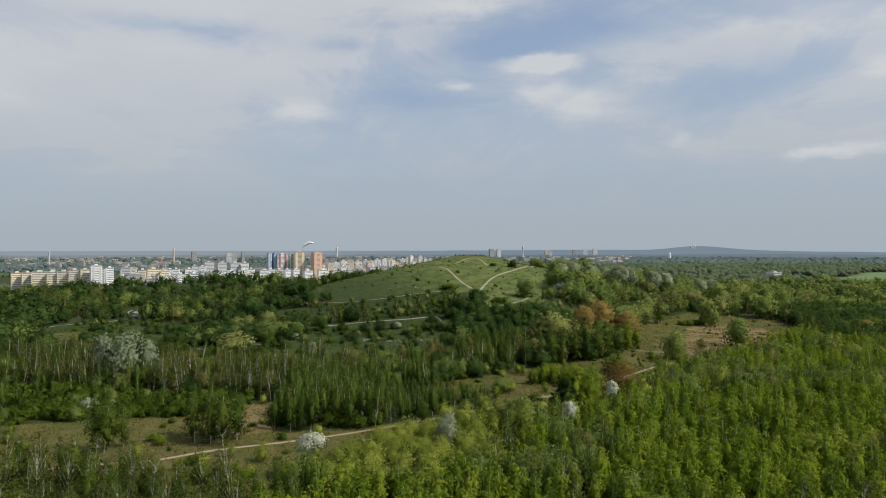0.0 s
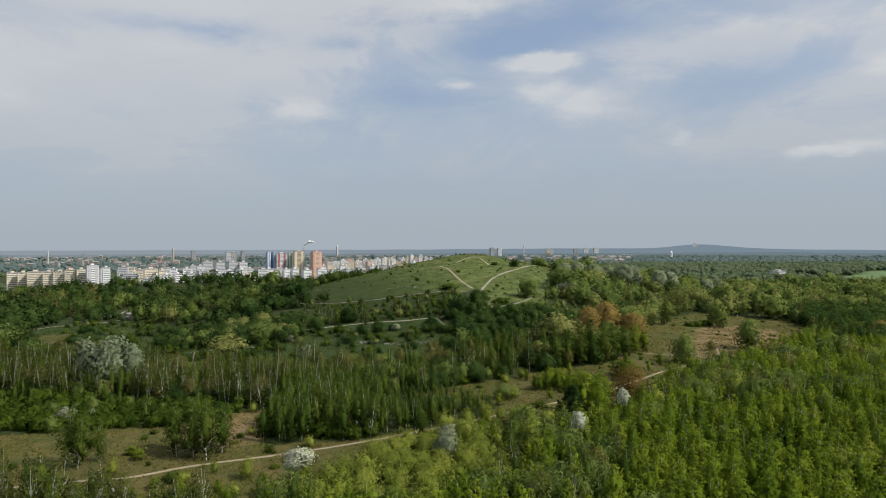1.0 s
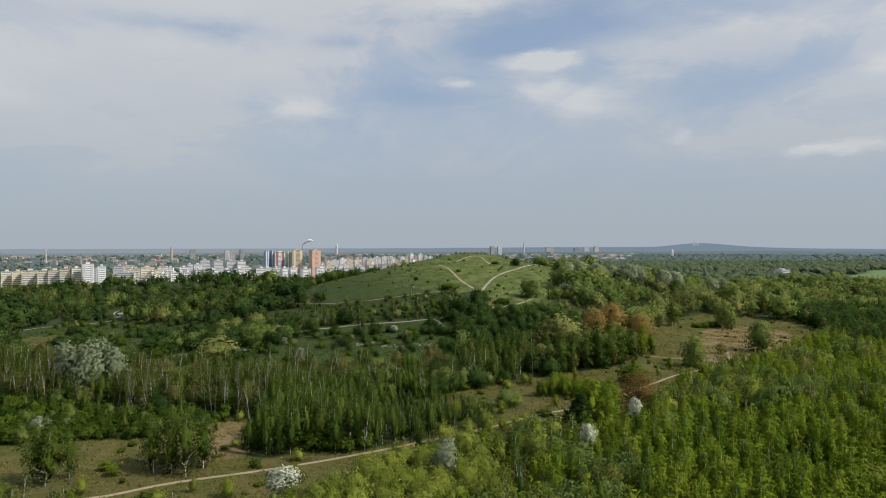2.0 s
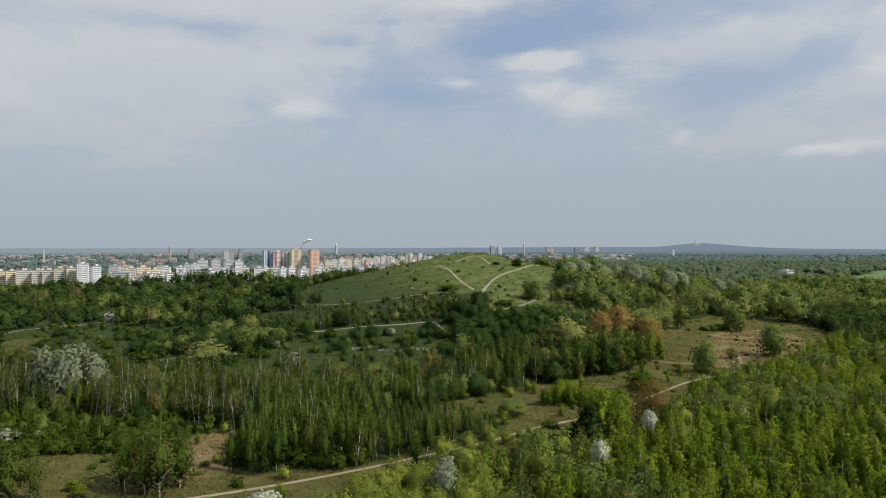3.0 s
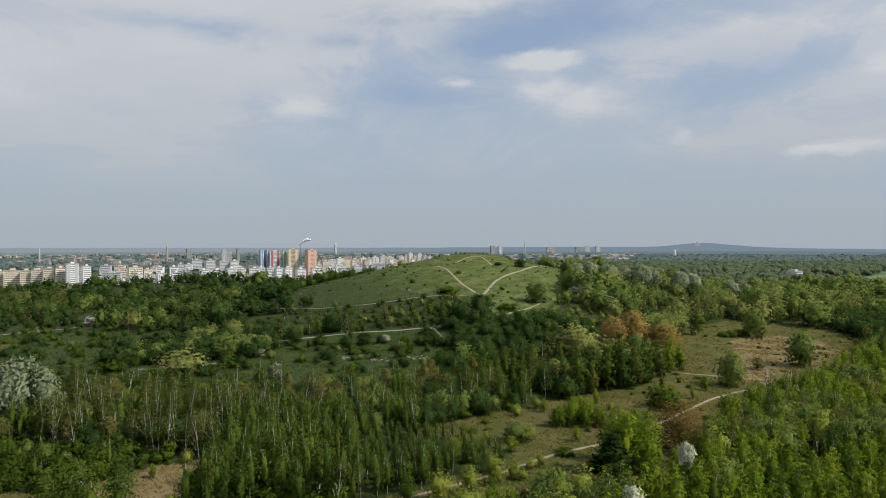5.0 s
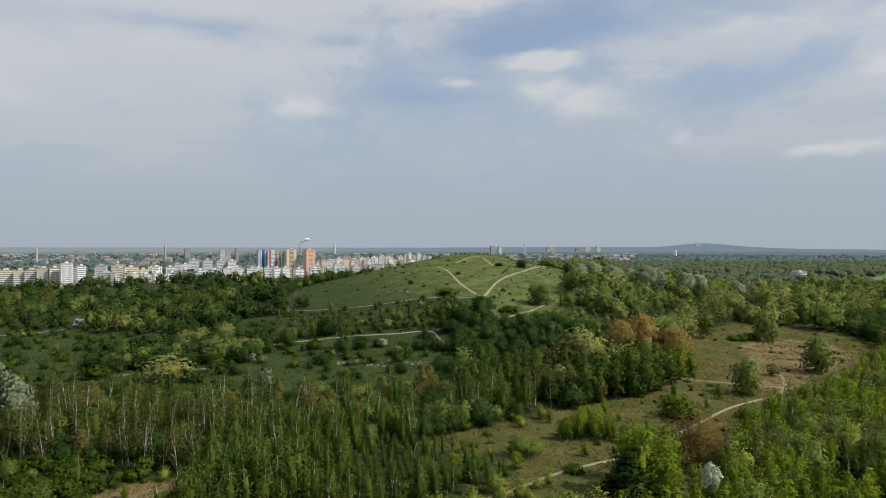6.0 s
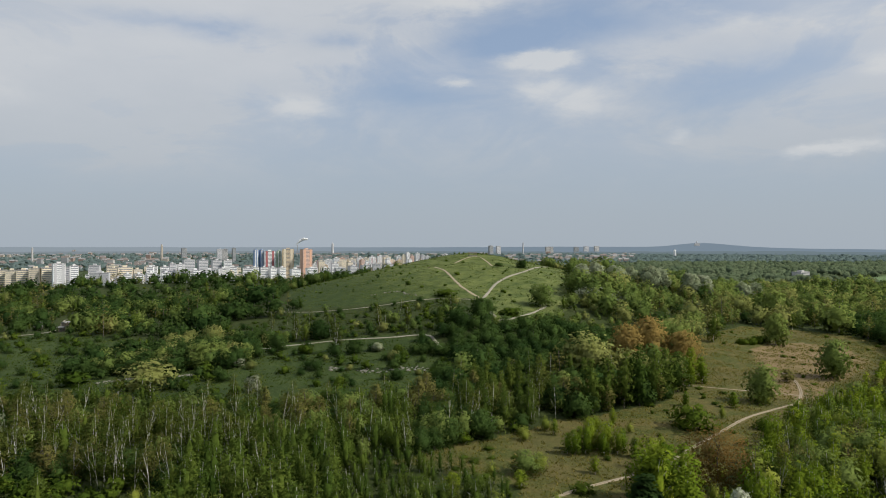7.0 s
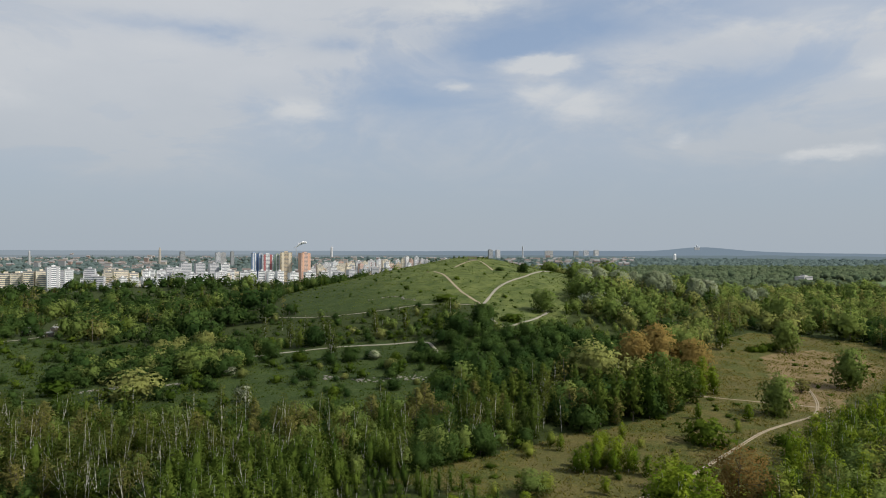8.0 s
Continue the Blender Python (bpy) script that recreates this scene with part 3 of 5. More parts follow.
def make_tree(kind, seed, leaves, size=1.0, limbs=9, sides=5, core=True):
    """Wood and foliage of one tree, standing at the origin: corners and faces of both, and which way each leaf of the crown looks."""
    rng = np.random.default_rng(seed)
    h, base, wide, clumps, outline, ll, lw = SHAPES[kind]
    h, wide = h * rng.uniform(0.92, 1.08), wide * rng.uniform(0.85, 1.15)
    crown = h * (1 - base)
    slender = outline != "dome"
    lean = rng.normal(0, 0.06 if kind == "grey_birch" else 0.03, 2) * h
    # clump centres, spread over the height and towards the outside
    t = (np.arange(clumps) + rng.uniform(0.1, 0.9, clumps)) / clumps
    turn = np.arange(clumps) * 2.4 + rng.uniform(0, 1.2, clumps)
    rad = wide * profile(outline, t) * rng.uniform(0.45, 0.95, clumps)
    cz = h * base + crown * t * (0.84 if outline == "dome" else 0.96)
    centre = np.column_stack([np.cos(turn) * rad + lean[0] * cz / h, np.sin(turn) * rad + lean[1] * cz / h, cz])
    big = wide * (0.24 + 0.22 * profile(outline, t)) * rng.uniform(0.65, 1.3, clumps)
    # wood
    tr = 0.0066 * h if "birch" in kind else 0.013 * h
    pieces, knots = [], 5 if sides > 3 else 2
    line = [np.array([0, 0, -0.4])]
    for i in range(1, knots):
        s = i / (knots - 1)
        line.append(np.array([lean[0] * s + rng.normal(0, 0.012) * h * (s < 1), lean[1] * s + rng.normal(0, 0.012) * h * (s < 1), h * 0.93 * s]))
    for i in range(knots - 1):
        pieces.append(stick(line[i], line[i + 1], tr * (1 - i / (knots - 0.7)), tr * (1 - (i + 1) / (knots - 0.7)), sides))
    bare = kind in ("grey_birch", "brown")
    for c in rng.choice(clumps, min(limbs, clumps), replace=False):
        foot_z = max(0.1 * h, centre[c][2] - (rng.uniform(0.2, 0.4) if bare else rng.uniform(0.10, 0.2)) * h)
        foot = np.array([lean[0] * foot_z / h, lean[1] * foot_z / h, foot_z])
        pieces.append(stick(foot, centre[c], tr * (0.6 if bare else 0.42), tr * 0.15, 3))
    wood = joined(pieces) if kind not in ("far", "remote") else (np.zeros((0, 3)), np.zeros((0, 3), int))     # no stems to be seen so far off
    # foliage: sprays of leaves on the outside of the clumps, hanging where the kind hangs
    pick = rng.choice(clumps, leaves, p=big ** 2 / (big ** 2).sum())
    d = unit(rng.normal(0, 1, (leaves, 3)) + (0, 0, 0.25))
    droop = 1.35 if "birch" in kind or kind == "willow" else 0.95
    reach = rng.uniform(0.25, 1.0, (leaves, 1)) ** 0.5 * rng.choice((1.0, 1.35), (leaves, 1), p=(0.85, 0.15))
    mid = centre[pick] + d * reach * big[pick][:, None] * (1.1, 1.1, 1.1 * droop)
    mid[:, 2] = np.maximum(mid[:, 2], 0.15)
    axis = np.column_stack([lean[0] * mid[:, 2] / h, lean[1] * mid[:, 2] / h, np.full(leaves, h * base + crown * 0.40)])
    away = unit((mid - axis) / (wide, wide, crown * (0.62 if slender else 0.5)))
    looks = unit(d * 0.5 + away * 1.1 + (0, 0, 1.1 if kind in ("far", "remote") else 0.2) + rng.normal(0, 0.10, (leaves, 3)))
    face = looks + rng.normal(0, 0.55, (leaves, 3))
    a = unit(np.cross(face, rng.normal(0, 1, (leaves, 3)) * ((1, 1, 0.3) if droop > 1 else (1, 1, 1))))
    b = unit(np.cross(face, a))
    ll, lw = ll * size * rng.uniform(0.6, 1.5, leaves)[:, None], lw * size * rng.uniform(0.6, 1.5, leaves)[:, None]
    tri = np.stack([mid - a * ll * 0.5 - b * lw * 0.6, mid - a * ll * 0.35 + b * lw * 0.7, mid + a * ll * 0.8 + b * lw * 0.2 * rng.normal(0, 1, (leaves, 1))], 1)
    foliage, out = [(tri.reshape(-1, 3), np.arange(leaves * 3).reshape(-1, 3))], [np.repeat(looks, 3, axis=0)]
    if core:                                  # the dense inside of the crown, behind the leaves
        shell, sides_of = (BALL, BALL_FACES) if core == 2 else (ICO, ICO_FACES)
        rough = rng.uniform(0.55, 1.15, (len(shell), 1)) if slender else rng.uniform(0.6, 1.15, (len(shell), 1)) if kind not in ("far", "remote") else rng.uniform(0.66, 1.18, (len(shell), 1))
        full = 0.84 if kind in ("far", "remote") else 0.60
        v = shell * rough * ((wide * 0.40, wide * 0.40, crown * 0.40) if slender else (wide * full, wide * full, crown * full * 0.56))
        v = v + (lean[0] * 0.45, lean[1] * 0.45, h * base + crown * (0.43 if slender else 0.42))
        v[:, 2] = np.maximum(v[:, 2], 0.1)
        foliage.append((v, sides_of))
        out.append(unit(shell + (0, 0, 1.0 if kind in ("far", "remote") else 0.3)))
    return wood, joined(foliage), np.vstack(out)


LABELS = {
    "young_birch": ("young birch tree with fresh bright green leaves", "tree"),
    "birch": ("slender birch tree with white trunk and green leaves", "tree"),
    "grey_birch": ("thinly leaved birch with bare white trunk and branches", "tree"),
    "maple": ("broad dark green leafy tree below the hill", "tree"),
    "poplar": ("slender dark green poplar at the edge of the glade", "tree"),
    "ash": ("fresh mid-green leafy tree with full crown", "tree"),
    "oak": ("rounded olive green leafy tree", "tree"),
    "willow": ("yellow-green willow in fresh leaf beside the glade", "tree"),
    "silver": ("silvery grey-green poplar with rounded crown", "tree"),
    "rust": ("rust-orange tree in bud beside the dry glade", "tree"),
    "copper": ("dark copper-brown tree in bud beside the sandy track", "tree"),
    "brown": ("brownish tree still mostly bare of leaves", "tree"),
    "blossom": ("shrub covered in white spring blossom", "bush"),
    "blossom_tree": ("tall tree in white spring blossom amid green birches", "tree"),
    "shrub": ("low rounded green shrub on the grass", "bush"),
    "pine": ("dark green pine tree beside the glade", "tree"),
}
NAMES = {"young_birch": "young_birch_tree", "ash": "ash_tree", "poplar": "slender_poplar_tree", "birch": "birch_tree", "grey_birch": "bare_birch_tree", "maple": "maple_tree", "oak": "oak_tree", "willow": "willow_tree", "silver": "poplar_tree",
         "rust": "rust_tree", "copper": "copper_tree", "brown": "bare_tree", "blossom": "blossom_bush", "blossom_tree": "blossom_tree", "shrub": "bush", "pine": "pine_tree"}
FOLIAGE = {"young_birch": 950, "birch": 1000, "grey_birch": 760, "poplar": 1000, "maple": 1350, "ash": 1250, "oak": 1250, "willow": 950, "silver": 1700, "copper": 4200, "rust": 3600, "brown": 650, "blossom": 900, "blossom_tree": 1100, "shrub": 380, "pine": 1500}
CORES = {"rust": 2, "maple": 2, "ash": 2, "oak": 2, "willow": 2, "silver": 2, "shrub": 1, "pine": 1, "young_birch": 1, "birch": 1, "poplar": 1, "far": 1, "remote": 1}
MODELS = {}


def model(kind, variant, light=False):
    """A tree as a thing with a trunk and a crown, built once for each variant; light: with fewer leaves, for those further off."""
    if (kind, variant, light) not in MODELS:
        wood, leaf, out = make_tree(kind, 100 * variant + len(kind) * 7, FOLIAGE[kind] * 15 // 20 if light else FOLIAGE[kind], 1.8 if light else 1.25,
                                    limbs=14 if kind in ("grey_birch", "brown") else 5 if light else 9, core=CORES.get(kind, 0))
        root = new(NAMES[kind])
        link_mesh("trunk", *wood, [BARK[kind]], root, smooth=True)
        link_mesh("crown", *leaf, [LEAVES[kind]], root, tint=np.full(len(leaf[0]), 0.13 * variant), smooth=True, out=out)
        tagged(root, *LABELS[kind])
        MODELS[kind, variant, light] = [root, False]
    return MODELS[kind, variant, light]


def plant(kind, x, y, tall=None, wide=None, seed=0, label="", group=""):
    """Puts a tree at x, y: tall in metres, wide in metres across the crown."""
    rng = np.random.default_rng(seed * 7919 + int(abs(x) * 31 + abs(y) * 17))
    slot = model(kind, int(rng.integers(0, 5)), y > 300)
    h, _, w = SHAPES[kind][:3]
    sz = (tall or h * rng.uniform(0.8, 1.15)) / h
    sx = wide / (2 * w * 1.12) if wide else sz * rng.uniform(0.9, 1.15)
    m = Matrix.LocRotScale((x, y, float(height(x, y)) - 0.1), Euler((0, 0, rng.uniform(0, 6.28))), (sx, sx, sz))
    if slot[1]:
        ob = copy_thing(slot[0], m)
        ob.scale = (sx, sx, sz)
    else:
        ob, slot[1] = slot[0], True
        ob.matrix_basis = m
    tagged(ob, label or LABELS[kind][0], LABELS[kind][1], group)
    return ob


def scatter(seed, x0, x1, y0, y1, step):
    """Jittered places on a grid."""
    rng = np.random.default_rng(seed)
    gx, gy = np.meshgrid(np.arange(x0, x1, step), np.arange(y0, y1, step))
    gx = gx + rng.uniform(-0.48, 0.48, gx.shape) * step
    gy = gy + rng.uniform(-0.48, 0.48, gy.shape) * step
    return gx.ravel(), gy.ravel(), rng


STUFF = {}   # kind: list of (corners, faces, material index, tint)
BANK = {}
LEVELS = {0: (400, 1.6, 2, 3), 1: (300, 1.9, 1, 3), 2: (180, 2.4, 0, 3), 3: (76, 3.6, 0, 3), 4: (12, 0.6, 0, 3), 5: (6, 0.6, 0, 3)}    # sprays, their size, limbs, sides


def bank(kind, level):
    if (kind, level) not in BANK:
        count, size, limbs, sides = LEVELS[level]
        if kind == "grey_birch":
            count, size, limbs = int(count * 0.8), size * 0.85, limbs * 2
        if kind == "brown":
            count, size, limbs = int(count * 0.7), size * 0.7, limbs * 2
        if kind == "shrub":
            count, limbs = count // 4, 0
        if kind in ("maple", "oak", "silver", "rust", "ash"):
            count = int(count * 1.4)
        core = CORES.get(kind, 0)
        BANK[kind, level] = [make_tree(kind, 1000 + 37 * i + level, count, size, limbs, sides, core if level < 2 else min(core, 1)) for i in range(7)]
    return BANK[kind, level]


def add_stuff(kind, level, x, y, z, scale, rng, group="wood", width=1.0):
    wood, leaf, out = bank(kind, level)[int(rng.integers(0, 7))]
    a = rng.uniform(0, 6.28)
    c, s = math.cos(a), math.sin(a)
    sx = scale * rng.uniform(0.9, 1.2) * width
    rot = np.array([[c * sx, -s * sx * rng.uniform(0.8, 1.15), 0], [s * sx, c * sx, 0], [0, 0, scale * rng.uniform(0.93, 1.1)]])
    turn = np.array([[c, -s, 0], [s, c, 0], [0, 0, 1]])
    verts = np.vstack([wood[0], leaf[0]]) @ rot.T + (x, y, z - 0.1)
    faces = np.vstack([wood[1], leaf[1] + len(wood[0])])
    mats = np.r_[np.zeros(len(wood[1]), np.int32), np.ones(len(leaf[1]), np.int32)]
    looks = np.vstack([np.zeros_like(wood[0]), out @ turn.T])
    STUFF.setdefault((kind, group), []).append((verts, faces, mats, np.full(len(verts), rng.uniform()), looks))


def link_stuff():
    for (kind, group), rows in STUFF.items():
        base, faces = 0, []
        for row in rows:
            faces.append(row[1] + base)
            base += len(row[0])
        ob = link_mesh(f"{group}_{kind}", np.vstack([r[0] for r in rows]), np.vstack(faces), [BARK[kind], LEAVES[kind]],
                       mat_index=np.concatenate([r[2] for r in rows]), tint=np.concatenate([r[3] for r in rows]), smooth=True, out=np.vstack([r[4] for r in rows]))
        what = LABELS.get(kind, ("mixed green woodland in the distance",))[0]
        tagged(ob, "dense wood of " + what.replace("tree", "trees") if kind in LABELS else what, "woodland", kind="stuff")


def seen(x, y, margin=12):
    """Whether a place lies in the wedge of land that the flight looks over."""
    return np.abs(x) < np.maximum(0.72 * np.maximum(y, 0) + margin, 84)


THINGS = {}      # how many of a kind stand as things of their own


def zones(x, y):
    """The part of the plan that each place lies in."""
    zone = np.full(len(x), "left_wood", dtype=object)
    zone[x > 60] = "right_wood"
    zone[(y < np.where(x > -20, 338 + 0.15 * x, 312)) & (x < 100)] = "belt"
    fore = (y < 262) & (x < 30)
    zone[(zone == "belt") & (x > -8)] = "belt_right"
    zone[fore] = "mid_birches"
    zone[fore & (x < -58) & (y <= 236 - 0.18 * (x + 60))] = "thicket"
    zone[fore & (x < -60) & (y > 236 - 0.18 * (x + 60))] = "belt"
    zone[np.where(x > 0, y < 207 + 0.85 * x, y < 200)] = "near"
    zone[(x > 40) & (x < 125) & (y > 395) & (y < 470) & (x < 125 - 0.3 * (y - 395))] = "fringe"
    zone[inside(SLOPE, x, y)] = "slope"
    zone[inside(UPPER_MEADOW, x, y)] = "upper"
    zone[inside(LOWER_MEADOW, x, y)] = "lower"
    zone[inside(CLUMP_WOOD, x, y)] = "clump"
    zone[inside(DARK_WOOD, x, y)] = "dark"
    zone[inside(DARK_RIGHT, x, y)] = "dark_right"
    zone[inside(GLADE, x, y) | inside(DRY_PATCH, x, y)] = "glade"
    near_path = np.min([off_line(p, x, y) for p in PATHS], axis=0)
    zone[near_path < 2.4] = "path"
    zone[off_line(LANE, x, y) < 5.5] = "path"
    return zone


# zone: rows of kind, share, least and greatest height (shares of the usual one)
GROWTH = {
    "dark": [("maple", 0.93, 0.45, 0.76), ("ash", 0.96, 0.35, 0.6)],
    "fringe": [("oak", 0.08, 0.3, 0.6), ("ash", 0.5, 0.3, 0.6), ("brown", 0.7, 0.4, 0.6), ("shrub", 0.95, 0.6, 1.4)],
    "clump": [("oak", 0.12, 0.6, 1.0), ("maple", 0.7, 0.6, 1.0), ("ash", 0.95, 0.6, 1.0)],
    "lower": [("shrub", 0.12, 0.5, 1.7), ("oak", 0.135, 0.25, 0.5), ("maple", 0.25, 0.25, 0.55)],
    "upper": [("shrub", 0.22, 0.2, 0.75), ("maple", 0.26, 0.12, 0.28)],
    "slope": [("maple", 0.26, 0.2, 0.45), ("shrub", 0.62, 0.5, 1.2), ("oak", 0.68, 0.3, 0.6), ("ash", 0.74, 0.3, 0.7), ("grey_birch", 0.77, 0.6, 0.9)],
    "near": [("young_birch", 0.64, 0.86, 1.14), ("birch", 0.76, 0.62, 0.85), ("grey_birch", 0.83, 0.72, 0.9), ("ash", 0.92, 0.75, 1.05), ("willow", 0.97, 0.85, 1.15), ("brown", 1.0, 0.8, 1.0)],
    "near_left": [("birch", 0.24, 0.6, 0.9), ("grey_birch", 0.66, 0.7, 1.0), ("willow", 0.80, 0.4, 0.8), ("oak", 0.87, 0.4, 0.7)],
    "rim": [("willow", 0.74, 0.55, 0.9), ("young_birch", 0.94, 0.5, 0.8)],
    "thicket": [("shrub", 0.80, 0.8, 1.7), ("birch", 0.88, 0.4, 0.8), ("ash", 0.94, 0.3, 0.5)],
    "mid_birches": [("birch", 0.66, 0.75, 1.0), ("poplar", 0.76, 0.6, 0.8), ("grey_birch", 0.84, 0.8, 1.0), ("shrub", 1.0, 0.8, 1.8)],
    "belt": [("grey_birch", 0.32, 0.8, 1.1), ("birch", 0.52, 0.6, 0.9), ("ash", 0.68, 0.4, 0.75), ("shrub", 0.82, 1.2, 2.4), ("brown", 0.91, 0.6, 0.95), ("maple", 1.0, 0.4, 0.7)],
    "belt_right": [("poplar", 0.14, 0.6, 0.9), ("grey_birch", 0.25, 0.8, 1.1), ("ash", 0.31, 0.5, 0.9), ("maple", 0.60, 0.5, 0.95), ("brown", 0.84, 0.7, 1.15), ("shrub", 1.0, 1.0, 2.2)],
    "dark_right": [("maple", 0.62, 0.8, 1.3), ("poplar", 0.82, 0.6, 0.9), ("brown", 0.90, 0.7, 1.0), ("ash", 1.0, 0.7, 1.1)],
    "right_wood": [("oak", 0.24, 0.6, 1.2), ("ash", 0.58, 0.6, 1.25), ("birch", 0.68, 0.6, 0.95), ("brown", 0.88, 0.6, 1.05), ("maple", 0.96, 0.6, 1.1)],
    "left_wood": [("maple", 0.52, 0.5, 1.1), ("ash", 0.63, 0.5, 1.15), ("oak", 0.64, 0.5, 1.1), ("poplar", 0.74, 0.4, 0.75), ("brown", 0.90, 0.6, 1.1), ("birch", 0.94, 0.5, 0.8)],
}


def kind_at(zone, x, y, rng):
    """What grows at a place: a kind and its height as a share of the usual one, or None."""
    if zone in ("glade", "path"):
        return None
    u = rng.uniform()
    if zone == "near":
        if x < -40:
            zone = "near_left"
        elif y > 146 + 0.9 * max(x, 0) and -30 < x < 16:
            zone = "rim"
    if zone in ("right_wood", "left_wood", "belt", "belt_right", "near"):      # kinds stand in patches
        u = (noise.noise((x * 0.022, y * 0.022, 4.1)) * 0.9 + rng.normal(0, 0.16) + 0.5) % 1.0
        if zone == "left_wood" and noise.noise((x * 0.013, y * 0.013, 9.0)) < -0.27:
            return ("shrub", rng.uniform(0.5, 1.4)) if u < 0.25 else None
        if zone == "near" and noise.noise((x * 0.05, y * 0.05, 2.0)) < -0.52:
            return None
    if zone == "lower" and -150 < x < -85 and y > 385 and u < 0.45:
        zone = "clump"
    for kind, share, low, high in GROWTH[zone]:
        if u < share:
            return kind, rng.uniform(low, high)
    return None


def grow(seed, y0, y1, step, level, things_upto=0.0, most=125):
    reach = max(90.0, 0.74 * y1 + 14)
    xs, ys, rng = scatter(seed, -reach, reach, y0, y1, step)
    keep = seen(xs, ys)
    xs, ys = xs[keep], ys[keep]
    for x, y, z, zone in zip(xs, ys, height(xs, ys), zones(xs, ys)):
        got = kind_at(zone, x, y, rng)
        if got is None:
            continue
        kind, scale = got
        width = 1.0
        if zone in ("right_wood", "left_wood"):      # broad crowns, standing in higher and lower groups
            if rng.uniform() < (0.52 if zone == "left_wood" else 0.32):
                continue
            scale *= rng.uniform(0.75, 1.35) + 0.55 * noise.noise((x * 0.03, y * 0.03, 7.7))
            width = 1.25 if kind in ("birch", "poplar") else 1.15
            if y > 680 and x < -120:
                scale *= 1.1
            if scale < 0.3:
                continue
        elif zone in ("lower", "upper", "slope", "dark", "clump"):
            width = 1.1
        elif zone in ("near", "mid_birches", "belt"):
            width = 1.14
            if zone == "mid_birches" and x > -22 and y > 205:      # low growth at the tip of the wood
                scale *= 0.72 if y < 232 else 0.5
        if (y < things_upto or zone == "upper") and THINGS.get(kind, 0) < most:
            THINGS[kind] = THINGS.get(kind, 0) + 1
            plant(kind, x, y, SHAPES[kind][0] * scale, SHAPES[kind][2] * 2.24 * scale * width * 1.05, group="bushes on the grass" if kind == "shrub" or zone in ("lower", "upper") else "trees of the wood",
                  label="dark green rounded bush on the grassy slope" if zone in ("lower", "upper") and kind != "shrub" else "")
        else:
            add_stuff(kind, level, x, y, z, scale, rng, width=width)


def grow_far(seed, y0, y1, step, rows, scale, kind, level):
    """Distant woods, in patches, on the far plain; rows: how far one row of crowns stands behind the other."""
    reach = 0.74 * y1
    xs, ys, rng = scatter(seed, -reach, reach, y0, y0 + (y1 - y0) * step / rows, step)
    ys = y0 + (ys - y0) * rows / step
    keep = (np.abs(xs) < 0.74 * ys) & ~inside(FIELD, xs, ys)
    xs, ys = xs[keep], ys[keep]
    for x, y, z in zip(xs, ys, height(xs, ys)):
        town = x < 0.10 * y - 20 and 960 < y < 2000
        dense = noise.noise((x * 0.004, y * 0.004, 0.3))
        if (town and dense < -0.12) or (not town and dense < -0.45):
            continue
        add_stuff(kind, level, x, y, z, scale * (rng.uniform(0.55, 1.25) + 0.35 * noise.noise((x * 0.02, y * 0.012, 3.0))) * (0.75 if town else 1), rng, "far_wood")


grow(10, -30, 104, 6.0, 3)
grow(11, 104, 200, 3.9, 0, 215)
grow(12, 200, 300, 3.8, 0, 300)
grow(13, 300, 440, 5.4, 1, 440)
grow(14, 440, 700, 7.4, 2)
grow(15, 700, 1000, 10.0, 3)
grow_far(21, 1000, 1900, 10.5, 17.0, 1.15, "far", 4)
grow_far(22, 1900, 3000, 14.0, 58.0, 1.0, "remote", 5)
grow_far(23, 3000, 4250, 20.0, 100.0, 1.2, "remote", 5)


def grass(name, seed, polys, step, tall, mat, label):
    """Tufts of grass: bunches of narrow blades over the open ground."""
    rng = np.random.default_rng(seed)
    x0, x1 = min(p[0] for q in polys for p in q), max(p[0] for q in polys for p in q)
    y0, y1 = min(p[1] for q in polys for p in q), max(p[1] for q in polys for p in q)
    xs, ys, _ = scatter(seed, x0, x1, y0, y1, step)
    keep = np.any([inside(q, xs, ys) for q in polys], axis=0) & (np.min([off_line(p, xs, ys) for p in PATHS], axis=0) > 0.9)
    lump = np.array([noise.noise((x * 0.09, y * 0.09, seed)) for x, y in zip(xs, ys)])
    keep &= lump + rng.normal(0, 0.25, len(xs)) > -0.05
    xs, ys = xs[keep], ys[keep]
    n = 4
    at = np.repeat(np.column_stack([xs, ys, height(xs, ys)]), n, axis=0)
    size = np.repeat(rng.uniform(0.5, 1.3, len(xs)), n) * tall
    turn = rng.uniform(0, 6.28, len(at))
    side = np.column_stack([np.cos(turn), np.sin(turn), np.zeros(len(at))])
    lean = np.column_stack([rng.normal(0, 0.6, (len(at), 2)), np.ones(len(at))]) * size[:, None]
    foot = at + np.column_stack([rng.normal(0, 0.45, (len(at), 2)), np.full(len(at), -0.05)])
    tri = np.stack([foot - side * size[:, None] * 0.42, foot + side * size[:, None] * 0.42, foot + lean], 1)
    ob = link_mesh(name, tri.reshape(-1, 3), np.arange(3 * len(at)).reshape(-1, 3), [mat], tint=np.repeat(np.repeat(rng.uniform(0, 1, len(xs)), n), 3))
    tagged(ob, label, "grass", kind="stuff")


